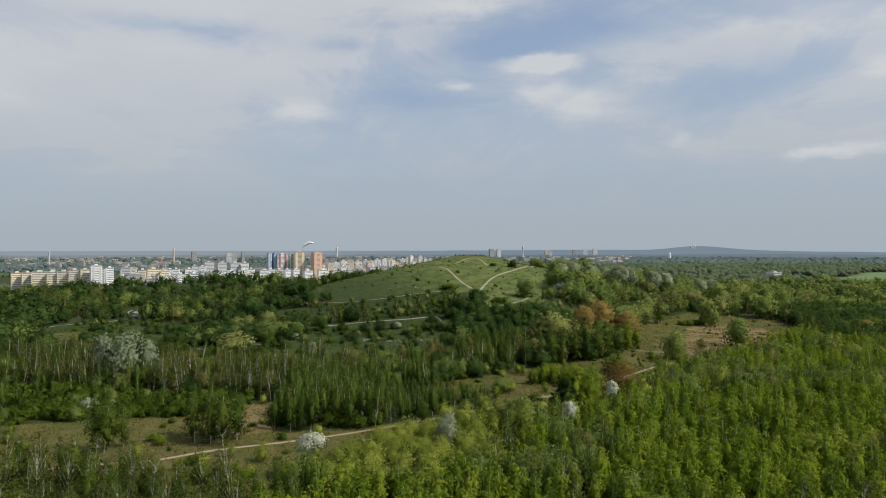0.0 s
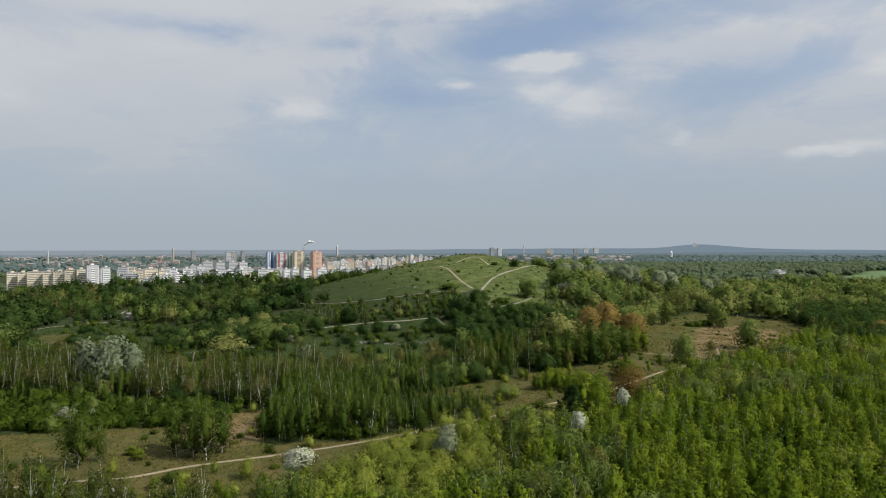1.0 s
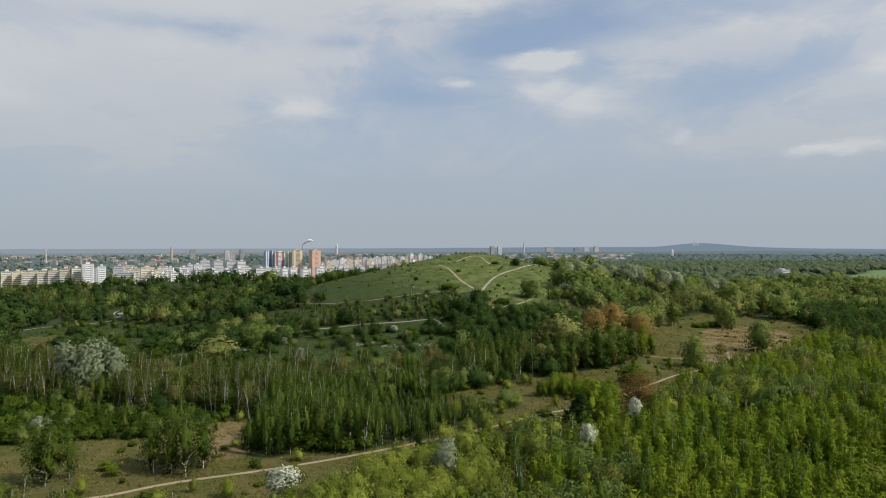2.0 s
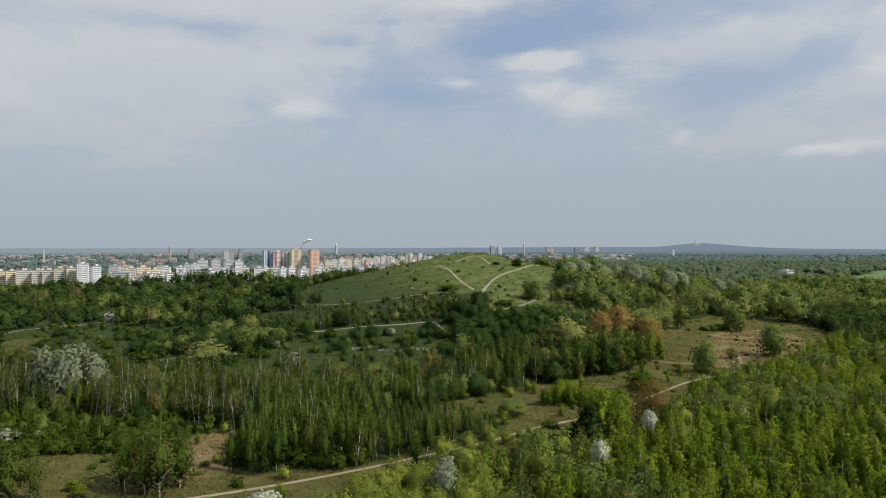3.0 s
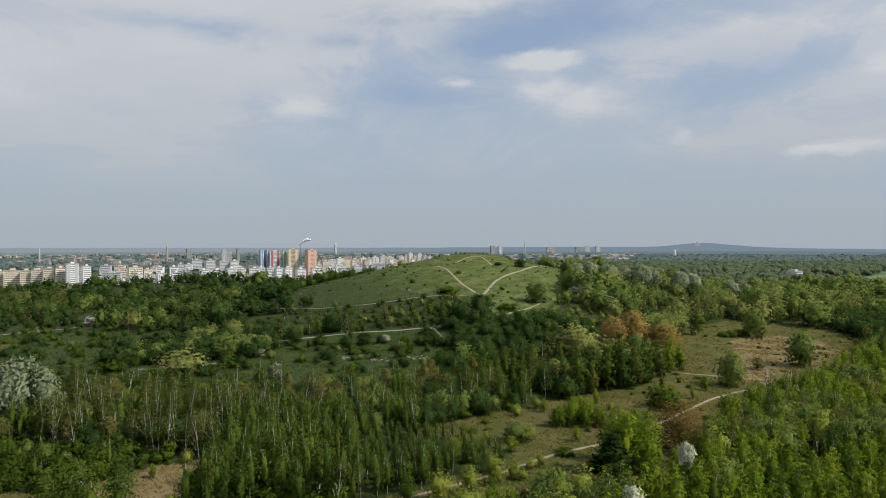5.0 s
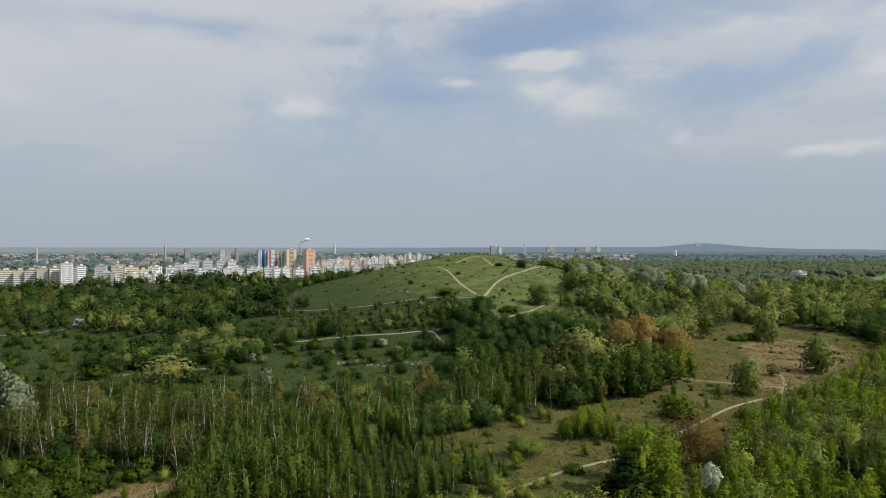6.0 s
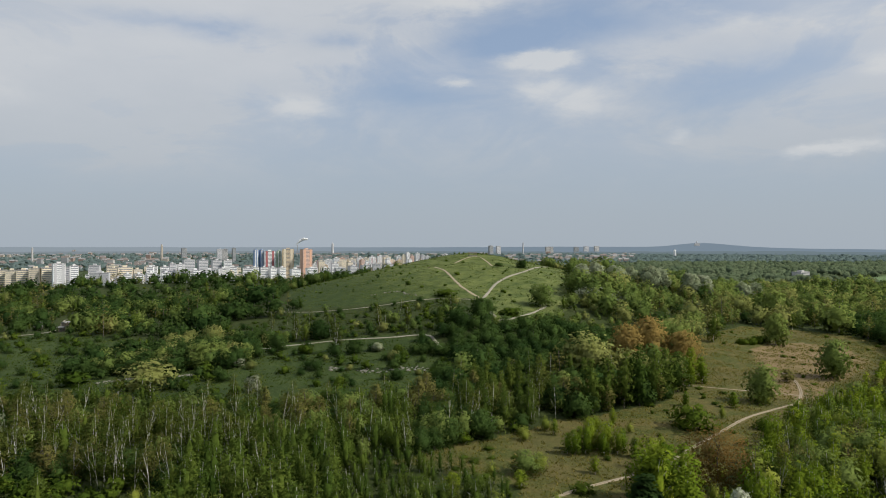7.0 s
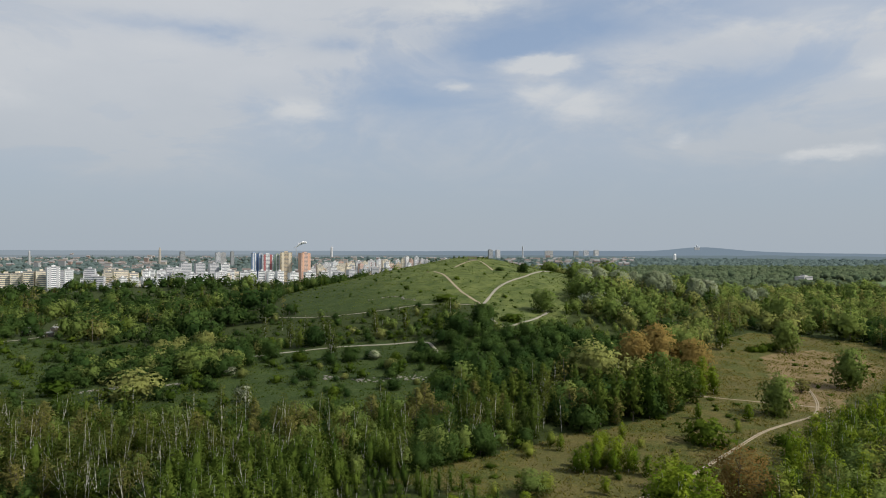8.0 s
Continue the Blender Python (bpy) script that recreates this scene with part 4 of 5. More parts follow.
DRY_GRASS = leaf_material("dry_grass", (0.130, 0.116, 0.030), (0.200, 0.165, 0.058), (0.100, 0.110, 0.022), 0.3, 0.8, crown=False)
GREEN_GRASS = leaf_material("meadow_grass", (0.034, 0.060, 0.011), (0.064, 0.092, 0.018), (0.100, 0.105, 0.034), 0.3, 0.6, crown=False)
grass("dry_grass", 31, [GLADE], 1.3, 0.5, DRY_GRASS, "tufts of dry yellowish grass in the glade")
# lighter copy of the meadow grass, with the hill's sunlight put into its colour
SUNLIT_GRASS = leaf_material("hill_grass", (0.062, 0.092, 0.019), (0.110, 0.136, 0.034), (0.120, 0.120, 0.045), 0.3, 0.6, crown=False)
grass("meadow_grass", 32, [LOWER_MEADOW, SLOPE], 1.9, 0.6, GREEN_GRASS, "tufts of green meadow grass below the hill")
grass("hill_grass", 33, [UPPER_MEADOW], 2.2, 0.5, SUNLIT_GRASS, "grass on the round hill, coloured lighter for sunlight")
link_stuff()


# ---- single trees and bushes of the glade and the meadow ----
# kind, x, y, height, crown width
SINGLES = [
    ("shrub", 168, 436, 4, 7), ("shrub", 174, 440, 4.5, 7), ("shrub", 162, 433, 3.5, 6), ("shrub", 180, 446, 4, 6), ("ash", 183, 439, 21, 15), ("ash", 167, 363, 19, 14), ("ash", 115, 320, 15.5, 11), ("birch", 146, 432, 17, 9), ("young_birch", 98, 342, 15, 6), ("young_birch", 105, 347, 11, 6),
    ("shrub", 79, 291, 8, 14), ("ash", 86, 244, 10, 9), ("ash", 91, 250, 11, 8), ("shrub", 100, 289, 3.5, 6), ("brown", 144, 356, 6, 8), ("rust", 80, 364, 20, 18), ("rust", 91, 369, 23, 20), ("rust", 103, 367, 19, 17), ("copper", 67, 246, 17, 15), ("rust", 263, 395, 13, 14), ("rust", 276, 402, 12, 12),
]
SINGLES += [
    ("poplar", 58, 311, 20, 8), ("poplar", 64, 313, 19, 7), ("poplar", 70, 315, 21, 8), ("poplar", 76, 319, 20, 8), ("poplar", 83, 325, 20, 8), ("poplar", 90, 333, 17, 9), ("poplar", 52, 308, 18, 7),
    ("young_birch", 41, 271, 8, 4), ("young_birch", 43, 273, 9, 4), ("young_birch", 47, 273, 9, 4.5), ("young_birch", 50, 271, 8, 4), ("young_birch", 52, 272, 7, 4), ("young_birch", 38, 270, 7, 4), ("young_birch", 36, 271, 6, 4), ("young_birch", 44, 276, 8, 4), ("young_birch", 46, 269, 7, 4), ("young_birch", 49, 275, 8, 4), ("young_birch", 54, 268, 6, 4), ("young_birch", 40, 274, 7, 4), ("ash", 22, 254, 7, 9), ("willow", 56, 259, 10, 6), ("young_birch", 58, 254, 9, 5),
]
SINGLES += [
    ("pine", 41, 219, 13, 11), ("young_birch", 48, 239, 15, 9), ("young_birch", 52, 237, 14, 9), ("young_birch", 46, 226, 17, 10), ("young_birch", 53, 230, 16, 9), ("young_birch", 50, 219, 14, 9), ("young_birch", 44, 231, 15, 8), ("blossom_tree", 54, 207, 15, 4.2), ("blossom_tree", 36, 186, 14, 4.2), ("blossom_tree", -34, 159, 12, 7),
    ("silver", 0, 183, 11.5, 8), ("willow", -11, 192, 9, 8), ("willow", -15, 187, 8, 7), ("willow", -6, 189, 8, 7), ("willow", 4, 196, 10, 9), ("willow", 8, 193, 9, 7), ("young_birch", 14, 193, 10, 5), ("willow", 20, 195, 9, 7), ("young_birch", 25, 203, 9, 6), ("ash", 30, 198, 9, 7), ("willow", 0, 212, 8, 7), ("willow", 7, 216, 8, 7), ("willow", 13, 221, 7, 6), ("birch", -8, 207, 9, 6), ("willow", 18, 225, 5, 5), ("birch", -4, 237, 7, 6), ("young_birch", 3, 240, 6, 5), ("birch", 8, 236, 7, 6), ("willow", 13, 229, 6, 6), ("birch", 1, 230, 8, 6), ("willow", 26, 257, 5, 6), ("shrub", 34, 243, 2.5, 6), ("willow", 50, 246, 8, 6), ("young_birch", 47, 232, 12, 7), ("willow", 23, 232, 3, 4), ("silver", -134, 264, 24, 17), ("silver", -126, 268, 21.5, 12), ("silver", -143, 266, 21.5, 12), ("blossom", -124, 219, 5, 7), ("blossom", -116, 222, 4, 5),
]
SINGLES += [
    ("birch", -69, 186, 16, 8), ("birch", -65, 185, 17, 8), ("birch", -74, 187, 15, 8), ("birch", -71, 192, 16, 8), ("birch", -63, 191, 15, 8), ("birch", -77, 192, 13, 5), ("birch", -66, 197, 15, 8),
    ("birch", -96, 178, 15, 8), ("birch", -99, 181, 14, 8), ("birch", -93, 183, 13, 5), ("shrub", -67, 169, 2.6, 6), ("shrub", -61, 157, 3.6, 7), ("shrub", -102, 196, 3, 6), ("shrub", -50, 193, 2.5, 4),
]
SINGLES += [
    ("blossom", -90, 375, 4.6, 6), ("blossom", -70, 333, 6.5, 5.5), ("blossom", -29, 392, 4.4, 6.5), ("maple", -40, 390, 7.5, 8.5), ("shrub", -19, 386, 4.4, 5), ("maple", -17, 349, 5, 6.5), ("shrub", -39, 341, 4, 5),
    ("maple", 1, 345, 9, 11), ("shrub", -63, 394, 5, 8), ("maple", -79, 403, 9, 10), ("maple", -143, 386, 14, 14), ("ash", -106, 378, 13, 14), ("oak", -114, 342, 12, 20), ("shrub", -148, 351, 6, 13),
]
SINGLES += [
    ("maple", 63, 586, 8, 10), ("ash", 61, 479, 15, 17), ("shrub", 38, 436, 5, 14), ("grey_birch", -48, 392, 19, 7), ("grey_birch", -31, 424, 14, 4), ("grey_birch", -75, 425, 14, 4), ("maple", -62, 424, 11, 12),
    ("shrub", 4, 493, 5, 15), ("shrub", -22, 528, 3.2, 4), ("grey_birch", 33, 319, 16, 8), ("maple", 22, 428, 11, 11), ("grey_birch", -108, 246, 13, 8), ("grey_birch", -35, 264, 13.5, 6),
    ("grey_birch", -17, 421, 14, 4), ("grey_birch", -57, 425, 12, 4), ("maple", 45, 585, 3, 8), ("shrub", 12, 552, 2.6, 5),
]
SILVER = [(104, 560, 38), (118, 575, 39), (134, 580, 38), (147, 585, 37), (160, 578, 37), (172, 588, 34), (190, 575, 31), (204, 585, 29), (247, 610, 22), (262, 620, 21), (95, 500, 26), (112, 500, 22)]
SINGLES += [("silver", x, y, max(8.0, top - float(height(x, y))), 17) for x, y, top in SILVER]
for n, (kind, x, y, tall, wide) in enumerate(SINGLES):
    plant(kind, x, y, tall, wide, seed=n + 5)

# low scrub dotted over the dry glade
xs, ys, rng = scatter(77, -170, 250, 130, 490, 6.5)
ok = inside(GLADE, xs, ys) & (np.min([off_line(p, xs, ys) for p in PATHS], axis=0) > 2.5)
for x, y in zip(xs[ok], ys[ok]):
    u = rng.uniform()
    thick = noise.noise((x * 0.06, y * 0.06, 1.5))
    if u < 0.16 + 0.5 * thick - (0.06 if y > 310 else 0):
        plant("shrub", x, y, rng.uniform(0.6, 1.7), rng.uniform(1.2, 3.6), seed=3, label="small green scrub bush in the dry grass", group="scrub in the glade")
    elif u > 0.82 and y < 330:
        plant("willow" if rng.uniform() < 0.5 else "young_birch", x, y, rng.uniform(2.5, 6.0), rng.uniform(2.5, 4.5), seed=4)


# ---- rubble, bench ----
def box(x0, x1, y0, y1, z0, z1):
    v = np.array([(x, y, z) for z in (z0, z1) for y in (y0, y1) for x in (x0, x1)], float)
    return v, np.array([(0, 2, 3, 1), (4, 5, 7, 6), (0, 1, 5, 4), (1, 3, 7, 5), (3, 2, 6, 7), (2, 0, 4, 6)])


STONE = plain("broken_concrete", (0.20, 0.19, 0.155), 0.9, 0.25, 1.5)


def rubble(line, spread, count, seed):
    """A low bank of broken stones along a line."""
    rng = np.random.default_rng(seed)
    mid = smooth_line(line, 0.5)
    parts = []
    for _ in range(count):
        x, y = mid[rng.integers(0, len(mid))] + rng.normal(0, spread, 2)
        r = rng.uniform(0.25, 0.75)
        v = ICO * rng.uniform(0.7, 1.25, (12, 1)) * (r * rng.uniform(0.8, 1.6), r, r * 0.6)
        parts.append((v + (x, y, float(height(x, y)) + 0.12), ICO_FACES))
    ob = link_mesh("rubble_bank", *joined(parts), [STONE])
    tagged(ob, "low bank of pale broken stones in the meadow", "rubble", kind="stuff")


rubble([(-34, 362), (-26, 361), (-14, 363), (-6, 362)], 1.6, 60, 1)
rubble([(-46, 366), (-40, 365)], 1.2, 26, 2)
rubble([(-142, 354), (-132, 359), (-122, 366)], 1.6, 40, 3)
rubble([(-112, 362), (-105, 364)], 1.2, 22, 4)
rubble([(-46, 510), (-30, 512), (-20, 503), (-10, 496)], 0.8, 40, 5)


WOOD = plain("weathered_wood", (0.20, 0.15, 0.10), 0.85, 0.25, 4.0)


def bench(x, y, turn):
    root = new("bench")
    root.location, root.rotation_euler = (x, y, float(height(x, y))), (0, 0, turn)
    for k in range(3):
        link_mesh("slat", *box(-0.9, 0.9, -0.22 + 0.16 * k, -0.09 + 0.16 * k, 0.44, 0.49), [WOOD], root)
    link_mesh("backrest", *box(-0.9, 0.9, 0.26, 0.31, 0.62, 0.92), [WOOD], root)
    for sx in (-0.7, 0.7):
        link_mesh("leg", *joined([box(sx - 0.05, sx + 0.05, -0.2, 0.25, -0.1, 0.44), box(sx - 0.05, sx + 0.05, 0.22, 0.27, 0.44, 0.92)]), [WOOD], root)
    tagged(root, "weathered wooden bench beside the track on the hill", "bench")


bench(-9, 583, 0.4)


TIMBER = plain("grey_timber", (0.16, 0.14, 0.11), 0.85, 0.2, 3.0)
FELT = plain("pale_roofing_felt", (0.22, 0.215, 0.20), 0.85, 0.15, 1.0)


def garden_shed(x, y, turn, wide=4.5, label="small garden shed with pale roof among the trees"):
    """An allotment hut with a shallow gable roof, a door and a window."""
    root = new("garden_shed")
    root.location, root.rotation_euler = (x, y, float(height(x, y))), (0, 0, turn)
    w, d, h = wide / 2, 1.7, 2.5
    link_mesh("wall", *box(-w, w, -d, d, -0.4, h), [TIMBER], root)
    v, f = box(-w - 0.3, w + 0.3, -d - 0.3, d + 0.3, h, h + 0.9)
    v[4:, 1] *= 0.06
    link_mesh("roof", v, f, [FELT], root)
    link_mesh("door", *box(-w * 0.6, -w * 0.6 + 0.9, -d - 0.05, -d + 0.02, 0, 2.0), [WOOD], root)
    link_mesh("window", *box(w * 0.2, w * 0.2 + 0.9, -d - 0.04, -d + 0.02, 1.0, 1.9), [GLASS], root)
    tagged(root, label, "shed", "garden sheds")


def lookout_shelter(x, y, turn):
    """A low open shelter: a flat roof on posts over a plinth."""
    root = new("lookout_shelter")
    root.location, root.rotation_euler = (x, y, float(height(x, y))), (0, 0, turn)
    link_mesh("plinth", *box(-3.4, 3.4, -1.6, 1.6, -0.4, 0.5), [STONE], root)
    for px in (-3.0, -1.0, 1.0, 3.0):
        for py in (-1.3, 1.3):
            link_mesh("post", *box(px - 0.1, px + 0.1, py - 0.1, py + 0.1, 0.5, 2.6), [WOOD], root)
    link_mesh("roof", *box(-3.6, 3.6, -1.8, 1.8, 2.6, 2.85), [WOOD], root)
    tagged(root, "low open wooden shelter on the hilltop", "shelter")


# ---- the town ----
PAINT = {
    "cream": plain("cream_render", (0.75, 0.66, 0.50), 0.85, 0.10, 0.2), "white": plain("white_render", (0.80, 0.80, 0.79), 0.85, 0.08, 0.2), "grey": plain("grey_render", (0.52, 0.52, 0.53), 0.85, 0.12, 0.2),
    "blue": plain("blue_render", (0.30, 0.40, 0.58), 0.8, 0.08, 0.2), "red": plain("dark_red_render", (0.40, 0.14, 0.14), 0.8, 0.08, 0.2), "green": plain("green_render", (0.36, 0.48, 0.34), 0.8, 0.08, 0.2),
    "yellow": plain("ochre_render", (0.66, 0.52, 0.34), 0.8, 0.08, 0.2), "orange": plain("orange_render", (0.64, 0.38, 0.26), 0.8, 0.08, 0.2), "pink": plain("salmon_render", (0.66, 0.44, 0.34), 0.8, 0.08, 0.2),
}
ROOF = plain("grey_roofing", (0.30, 0.29, 0.28), 0.9, 0.15, 0.3)
# dulled paints for distant walls: the haze in front is mixed into their colour
PAINT["pale"], PAINT["sand"], PAINT["dull"], PAINT["brick"] = (plain("hazed_pale_render", (0.46, 0.45, 0.43), 0.9, 0.2, 0.1), plain("hazed_sand_render", (0.40, 0.36, 0.30), 0.9, 0.2, 0.1),
                                                               plain("hazed_grey_render", (0.30, 0.31, 0.31), 0.9, 0.2, 0.1), plain("hazed_brick", (0.30, 0.22, 0.18), 0.9, 0.2, 0.1))
TILE = plain("red_roof_tiles", (0.23, 0.19, 0.165), 0.9, 0.2, 0.3)


def glass_material():
    mat, k = material("window_glass")
    bsdf = k.n("ShaderNodeBsdfPrincipled")
    bsdf.inputs["Base Color"].default_value = (0.16, 0.18, 0.20, 1)
    bsdf.inputs["Roughness"].default_value = 0.25
    finish(k, bsdf.outputs[0])
    return mat


GLASS = glass_material()
lookout_shelter(27, 628, 0.3)
for n, (x, y) in enumerate(SHEDS):
    garden_shed(x, y, 0.7 * n, 4.0 + 0.7 * (n % 4))


def apartment_building(x, y, wide, tall, paint, label, accent="", deep=12.0, bay=5.0):
    """A slab block: one storey of glazing above the other, a flat roof and a stair head."""
    root = new("apartment_building")
    root.location = (x, y, float(height(x, y)) - 4.5)
    root.rotation_euler = (0, 0, 0.5 + 0.2 * math.sin(x * 1.7 + y))
    wide *= 0.9
    floors = max(3, round(tall / (2.9 if bay < 8 else 3.6)))
    step = (tall + 1.0) / floors
    w, d = wide / 2, deep / 2
    link_mesh("wall", *box(-w, w, -d, d, 0, floors * step), [PAINT[paint]], root)
    for i in range(1, floors):
        z = i * step + step * 0.46
        link_mesh("glazing", *box(-w + 0.7, w - 0.7, -d - 0.06, d + 0.06, z, z + step * 0.36), [GLASS], root)
    link_mesh("roof", *box(-w - 0.2, w + 0.2, -d - 0.2, d + 0.2, floors * step, floors * step + 0.5), [ROOF], root)
    link_mesh("stair_head", *box(-w * 0.3, w * 0.3, -d * 0.5, d * 0.5, floors * step + 0.5, floors * step + 2.8), [PAINT[paint]], root)
    if accent:
        for s in (-0.6, 0.6):
            link_mesh("colour_panel", *box(s * w - w * 0.2, s * w + w * 0.2, -d - 0.35, -d + 0.3, 0.0, floors * step + 0.3), [PAINT[accent]], root)
    tagged(root, label, "building", "apartment blocks of the town")
    return root


CREAM = [(-700, 1066, 18, 42), (-722, 1072, 18, 42), (-676, 1061, 25, 43), (-651, 1056, 17, 43), (-633, 1056, 18, 44), (-612, 1051, 16, 47), (-595, 1051, 16, 48), (-554, 1166, 14, 44), (-525, 1146, 24, 47), (-509, 1156, 15, 43), (-273, 1856, 22, 43), (-251, 1866, 25, 44), (-216, 1906, 16, 47), (-305, 1706, 17, 43), (-160, 1956, 25, 50)]
WHITE = [(-571, 1041, 18, 54), (-554, 1051, 12, 50), (-494, 1171, 12, 46), (-476, 1186, 15, 46), (-478, 1256, 15, 49), (-428, 1366, 17, 52), (-408, 1146, 17, 43), (-388, 1156, 18, 43), (-368, 1166, 18, 44), (-381, 1256, 15, 43), (-360, 1276, 21, 41), (-451, 1006, 10, 35), (-306, 1806, 23, 44), (-289, 1836, 18, 48), (-234, 1916, 17, 48), (-204, 1966, 20, 49), (-181, 1976, 19, 51)]
GREY = [(-595, 1091, 24, 48), (-561, 1121, 17, 49), (-507, 1036, 29, 38), (-575, 1146, 19, 44), (-422, 1071, 15, 42), (-404, 1071, 15, 43), (-388, 1071, 11, 41), (-499, 1346, 22, 55), (-475, 1356, 20, 53), (-451, 1366, 20, 52), (-222, 1486, 25, 34), (-195, 1496, 23, 38), (-168, 1506, 24, 40), (-144, 1506, 18, 43), (-115, 1496, 30, 42), (-502, 1276, 12, 49)]
LOW = [(-354, 1296, 16, 42), (-337, 1301, 14, 42), (-321, 1301, 13, 41), (-305, 1306, 14, 41), (-286, 1336, 20, 38), (-260, 1366, 24, 39), (-236, 1386, 20, 37), (-435, 1006, 13, 35), (-420, 1011, 13, 37), (-404, 1026, 13, 38)]
RIGHT_ROW = [(-128, 2006, 14, 50), (-116, 2056, 10, 52), (-104, 2056, 12, 58), (-90, 2056, 10, 50), (-75, 2086, 14, 57), (-59, 2086, 14, 52), (-42, 2086, 14, 48), (2, 1806, 12, 54), (15, 1826, 11, 56), (27, 1846, 12, 53)]
for row in CREAM:
    apartment_building(*row, "cream", "cream-painted apartment block with long rows of windows")
for n, row in enumerate(WHITE):
    apartment_building(*row, "white", "white apartment block with dark window bands and flat roof", "grey" if n % 4 == 0 else "")
for row in GREY:
    apartment_building(*row, "grey", "grey concrete apartment block with loggia rows")
for row in LOW:
    apartment_building(*row, "white", "low white apartment block in front of the towers")
for n, row in enumerate(RIGHT_ROW):
    apartment_building(*row, ("white", "cream", "white", "pink", "white", "grey")[n % 6], "pale high-rise apartment block beyond the hill", bay=4.0)
for x, y, wide, tall, paint, accent, what in (
        (-419, 1526, 9, 73, "blue", "white", "blue and white"), (-407, 1530, 9, 73, "blue", "grey", "blue and grey"), (-388, 1526, 25, 71, "white", "red", "dark red and white"),
        (-368, 1534, 11, 71, "green", "white", "pale green and white"), (-345, 1521, 27, 75, "yellow", "cream", "ochre and cream"), (-303, 1516, 25, 73, "pink", "orange", "salmon and orange")):
    apartment_building(x, y, wide, tall, paint, f"{what} residential tower block with flat roof", accent, 16.0, 4.0)

rng = np.random.default_rng(5)
colours = ["white", "cream", "grey", "pink", "white", "cream"]
for n in range(26):                         # blocks standing between the others
    y = rng.uniform(1120, 2000)
    x = rng.uniform(-0.62, -0.06) * y
    tall = rng.uniform(12, 24)
    apartment_building(x, y, rng.uniform(16, 34), tall, colours[n % 6], "plain apartment block among the town's trees", deep=rng.uniform(10, 16), bay=8.0)


apartment_building(584, 1120, 40, 15.5, "pale", "long pale hall with flat roof among the woods", deep=14.0, bay=8.0)
for n in range(105):                        # small blocks: close together below the towers and behind the hill
    near = n < 60
    y = rng.uniform(1050, 1330) if near else rng.uniform(1560, 2050)
    x = rng.uniform(-0.52, -0.26) * y if near else rng.uniform(-0.19, -0.03) * y
    apartment_building(x, y, rng.uniform(9, 17), rng.uniform(22, 37) if near else rng.uniform(30, 47), ("white", "cream", "white", "grey", "cream", "white", "pink", "yellow")[n % 8 if not near else n % 6],
                       "small pale apartment block in the dense town", ("", "", "orange", "", "red", "", "")[n % 7] if not near else "", deep=rng.uniform(9, 13), bay=4.0)


def far_town():
    """Roofs and walls of the distant town, too many to count."""
    rng = np.random.default_rng(9)
    parts, mats = [], []
    for _ in range(620):
        y = rng.uniform(2000, 4200)
        x = rng.uniform(-0.74, 0.30) * y
        if noise.noise((x * 0.003, y * 0.003, 6.0)) < -0.15:
            continue
        z = float(height(x, y))
        w, d, h = rng.uniform(9, 26), rng.uniform(9, 14), rng.uniform(6, 12) if rng.uniform() < 0.93 else rng.uniform(14, 26)
        parts.append(box(x - w / 2, x + w / 2, y - d / 2, y + d / 2, z - 2, z + h))
        paint = int(rng.integers(0, 4))
        mats.append(np.full(6, paint))
        v, f = box(x - w / 2 - 0.5, x + w / 2 + 0.5, y - d / 2 - 0.5, y + d / 2 + 0.5, z + h, z + h + 4.5)
        v[4:, 1] = y + (v[4:, 1] - y) * 0.05
        parts.append((v, f))
        mats.append(np.full(6, 4 + (paint % 2)))
    ob = link_mesh("far_town", *joined(parts), [PAINT["pale"], PAINT["sand"], PAINT["dull"], PAINT["brick"], TILE, ROOF], mat_index=np.concatenate(mats))
    tagged(ob, "pale houses and roofs of the distant town", "town", kind="stuff")


far_town()


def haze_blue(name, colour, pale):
    """Glowing colour with the haze of distance painted in, paler over the town."""
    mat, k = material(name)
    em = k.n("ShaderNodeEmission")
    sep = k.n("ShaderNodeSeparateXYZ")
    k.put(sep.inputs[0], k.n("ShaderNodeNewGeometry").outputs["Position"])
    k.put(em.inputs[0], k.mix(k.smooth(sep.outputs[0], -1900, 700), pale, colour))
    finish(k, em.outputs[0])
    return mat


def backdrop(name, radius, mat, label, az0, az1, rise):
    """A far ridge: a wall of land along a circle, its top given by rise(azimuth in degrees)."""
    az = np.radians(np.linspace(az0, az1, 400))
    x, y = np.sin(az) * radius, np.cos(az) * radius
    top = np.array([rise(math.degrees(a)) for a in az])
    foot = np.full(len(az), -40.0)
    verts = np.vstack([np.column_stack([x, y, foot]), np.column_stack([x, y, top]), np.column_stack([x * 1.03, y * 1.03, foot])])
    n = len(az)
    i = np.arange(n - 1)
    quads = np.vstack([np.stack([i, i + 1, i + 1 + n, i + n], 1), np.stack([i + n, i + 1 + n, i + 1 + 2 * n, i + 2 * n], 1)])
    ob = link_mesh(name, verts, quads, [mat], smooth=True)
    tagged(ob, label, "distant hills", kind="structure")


def bump(a, at, wide, tall):
    return tall * math.exp(-((a - at) / wide) ** 2)


def ridge(a):
    z = 36 + 2.0 * noise.noise((a * 0.35, 0, 0)) + 0.8 * noise.noise((a * 2.2, 3, 0)) + bump(a, 13, 11, 7)
    return z + bump(a, 21.8, 2.6, 27) + bump(a, 24.5, 3.0, 7) - bump(a, 38, 8, 7)


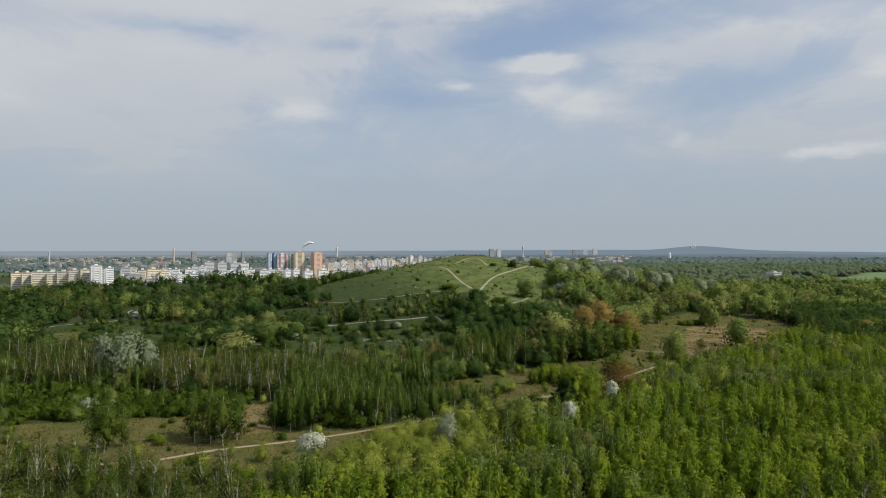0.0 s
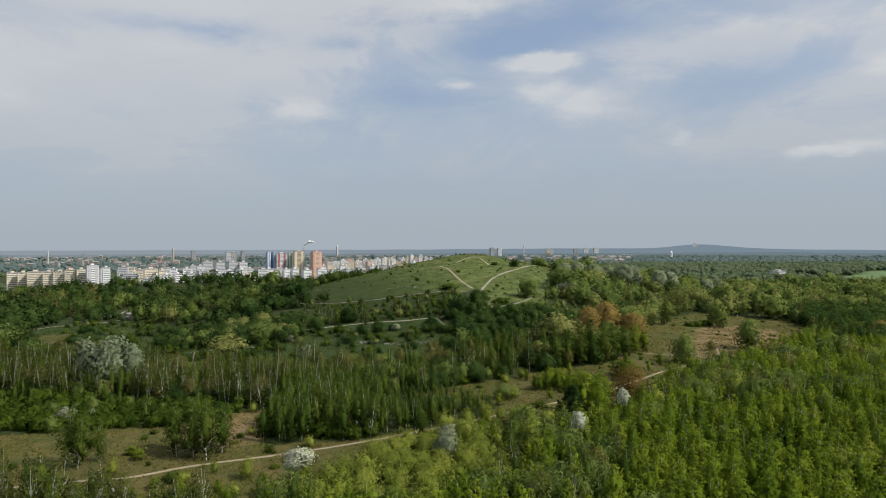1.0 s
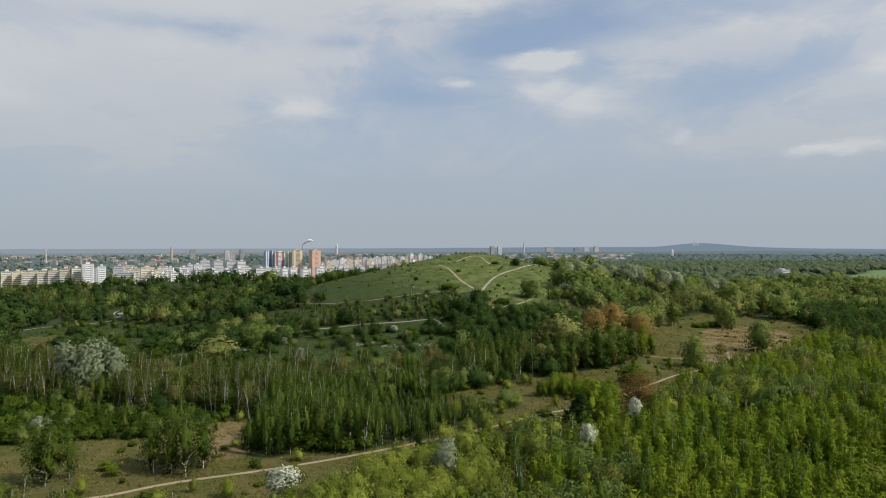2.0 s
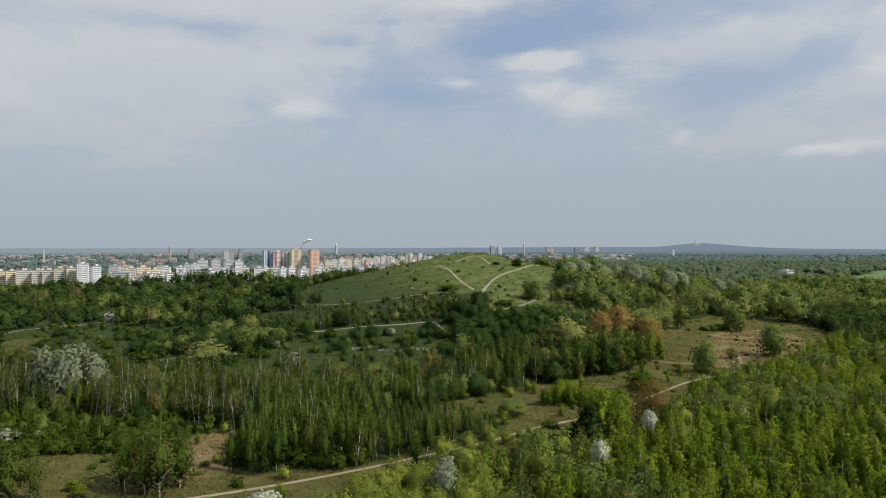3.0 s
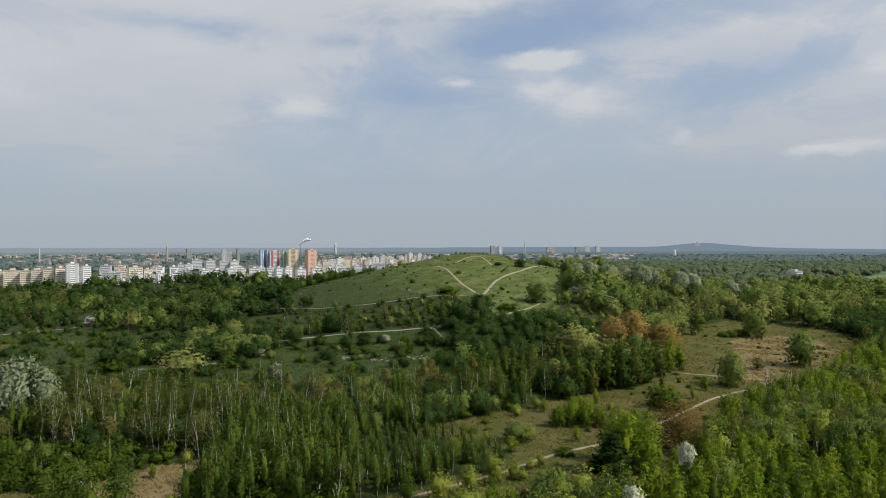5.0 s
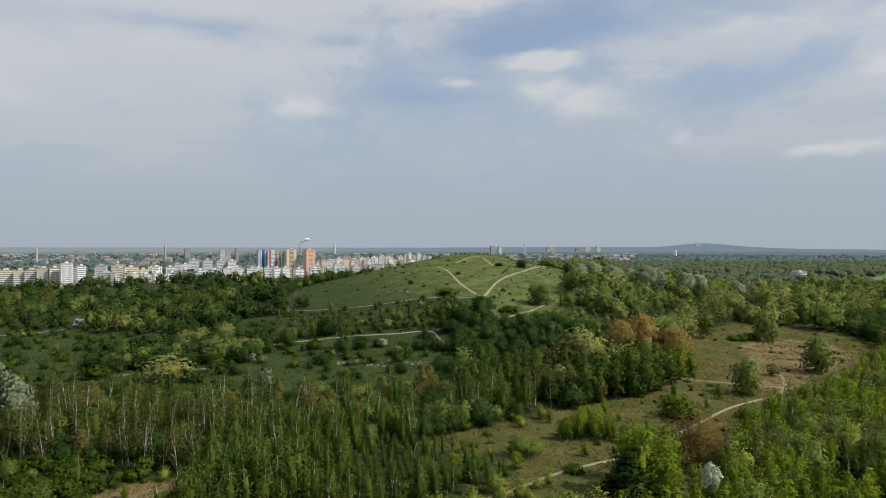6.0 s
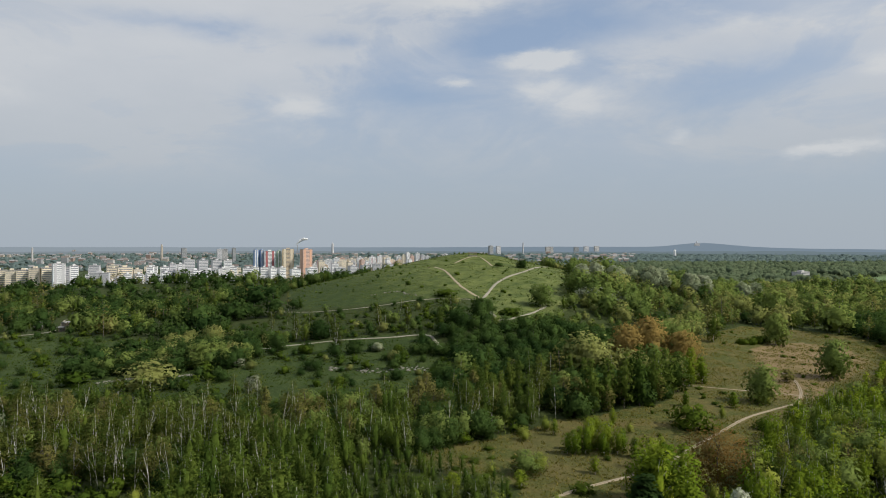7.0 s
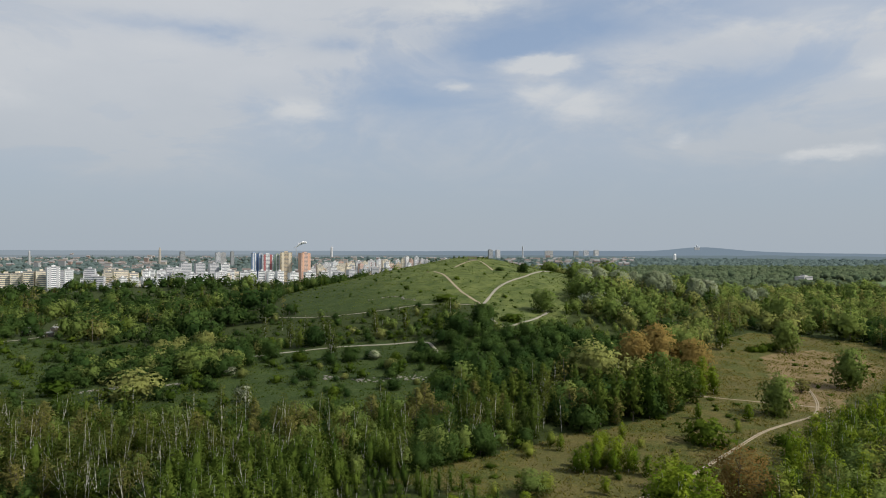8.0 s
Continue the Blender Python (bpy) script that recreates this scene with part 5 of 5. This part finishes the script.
def woods_edge(a):
    return 12 + 3.0 * noise.noise((a * 0.5, 7, 0)) + 1.2 * noise.noise((a * 3.0, 5, 0)) + 1.0 * noise.noise((a * 11.0, 2, 0)) + bump(a, 28, 9, 8)


# both walls glow in haze colours instead of being lit
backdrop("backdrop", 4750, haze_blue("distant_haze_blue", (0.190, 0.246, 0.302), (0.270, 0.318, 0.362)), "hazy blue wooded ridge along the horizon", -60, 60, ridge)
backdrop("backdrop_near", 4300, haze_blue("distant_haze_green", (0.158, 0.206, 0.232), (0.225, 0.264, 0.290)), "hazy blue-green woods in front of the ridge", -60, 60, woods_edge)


# ---- landmarks in the distance ----
def dome_station(x, y):
    """White radar domes and their tower on the far hilltop."""
    root = new("radar_station")
    z = 66.0
    root.location = (x, y, z)
    link_mesh("tower", *joined([box(-2.5, 2.5, -3, 3, -14, 13), box(-15, 18, -4, 4, -14, 2)]), [PAINT["grey"]], root)
    for cx, cz, r in ((0, 15, 4.5), (-13, 4, 3), (16, 4, 3)):
        bm = bmesh.new()
        bmesh.ops.create_icosphere(bm, subdivisions=2, radius=r, matrix=Matrix.Translation((cx, 0, cz)))
        me = bpy.data.meshes.new("dome")
        bm.to_mesh(me)
        bm.free()
        me.materials.append(PAINT["white"])
        new("dome", me).parent = root
    tagged(root, "white radar domes on the far wooded hill", "radar station")


dome_station(1712, 4330)


def slim_tower(name, x, y, tall, wide, paint, label, category):
    root = new(name)
    root.location = (x, y, float(height(x, y)) - 2)
    link_mesh("shaft", *stick((0, 0, 0), (0, 0, tall * 0.86), wide * 0.5, wide * 0.4, 8), [PAINT[paint]], root, smooth=False)
    link_mesh("cap", *stick((0, 0, tall * 0.86), (0, 0, tall), wide * 0.44, wide * 0.12, 8), [PAINT[paint]], root)
    tagged(root, label, category)
    return root


TOWERS = [(-1611, 2590, 63, 8, "pale", "pale church tower above the town roofs"), (-1112, 2615, 78, 11, "sand", "pale brick tower above the town roofs"), (-646, 3857, 80, 16, "grey", "grey steeple in the distant haze"), (1147, 3200, 40, 15, "white", "white tower standing among the far woods"), (-751, 3400, 74, 3.6, "dull", "white industrial chimney with drifting steam in the distance"), (505, 4000, 85, 10, "grey", "thin grey chimney in the far haze")]
made = [slim_tower("distant_tower", *row, "tower") for row in TOWERS]
for n, (x, y, wide, tall) in enumerate([(298, 3900, 34, 64), (345, 3920, 34, 62), (700, 4200, 60, 54), (880, 4220, 36, 52), (950, 4240, 40, 56), (1020, 4250, 46, 58), (-1180, 3000, 24, 56), (-980, 2900, 30, 54), (-890, 2700, 22, 58), (-860, 2720, 14, 62)]):
    apartment_building(x, y, wide, tall, ("dull", "grey", "pale")[n % 3], "pale high-rise block standing out in the distant haze", bay=12.0)


def steam(chimney, top):
    """A wisp of white steam blown sideways from the chimney's mouth."""
    rng = np.random.default_rng(3)
    bm = bmesh.new()
    for i in range(22):
        s = i / 21
        r = 3.5 + 6 * s * rng.uniform(0.3, 1.1)
        m = Matrix.Translation((44 * s ** 1.3 + rng.normal(0, 2.5), 0, top + 30 * s ** 0.8 + rng.normal(0, 2) * s)) @ Matrix.Diagonal((r * 1.3, r, r * 0.7, 1))
        bmesh.ops.create_icosphere(bm, subdivisions=1, radius=1.0, matrix=m)
    me = bpy.data.meshes.new("steam")
    bm.to_mesh(me)
    bm.free()
    me.materials.append(PAINT["white"])
    new("steam", me).parent = chimney


steam(made[4], 74)
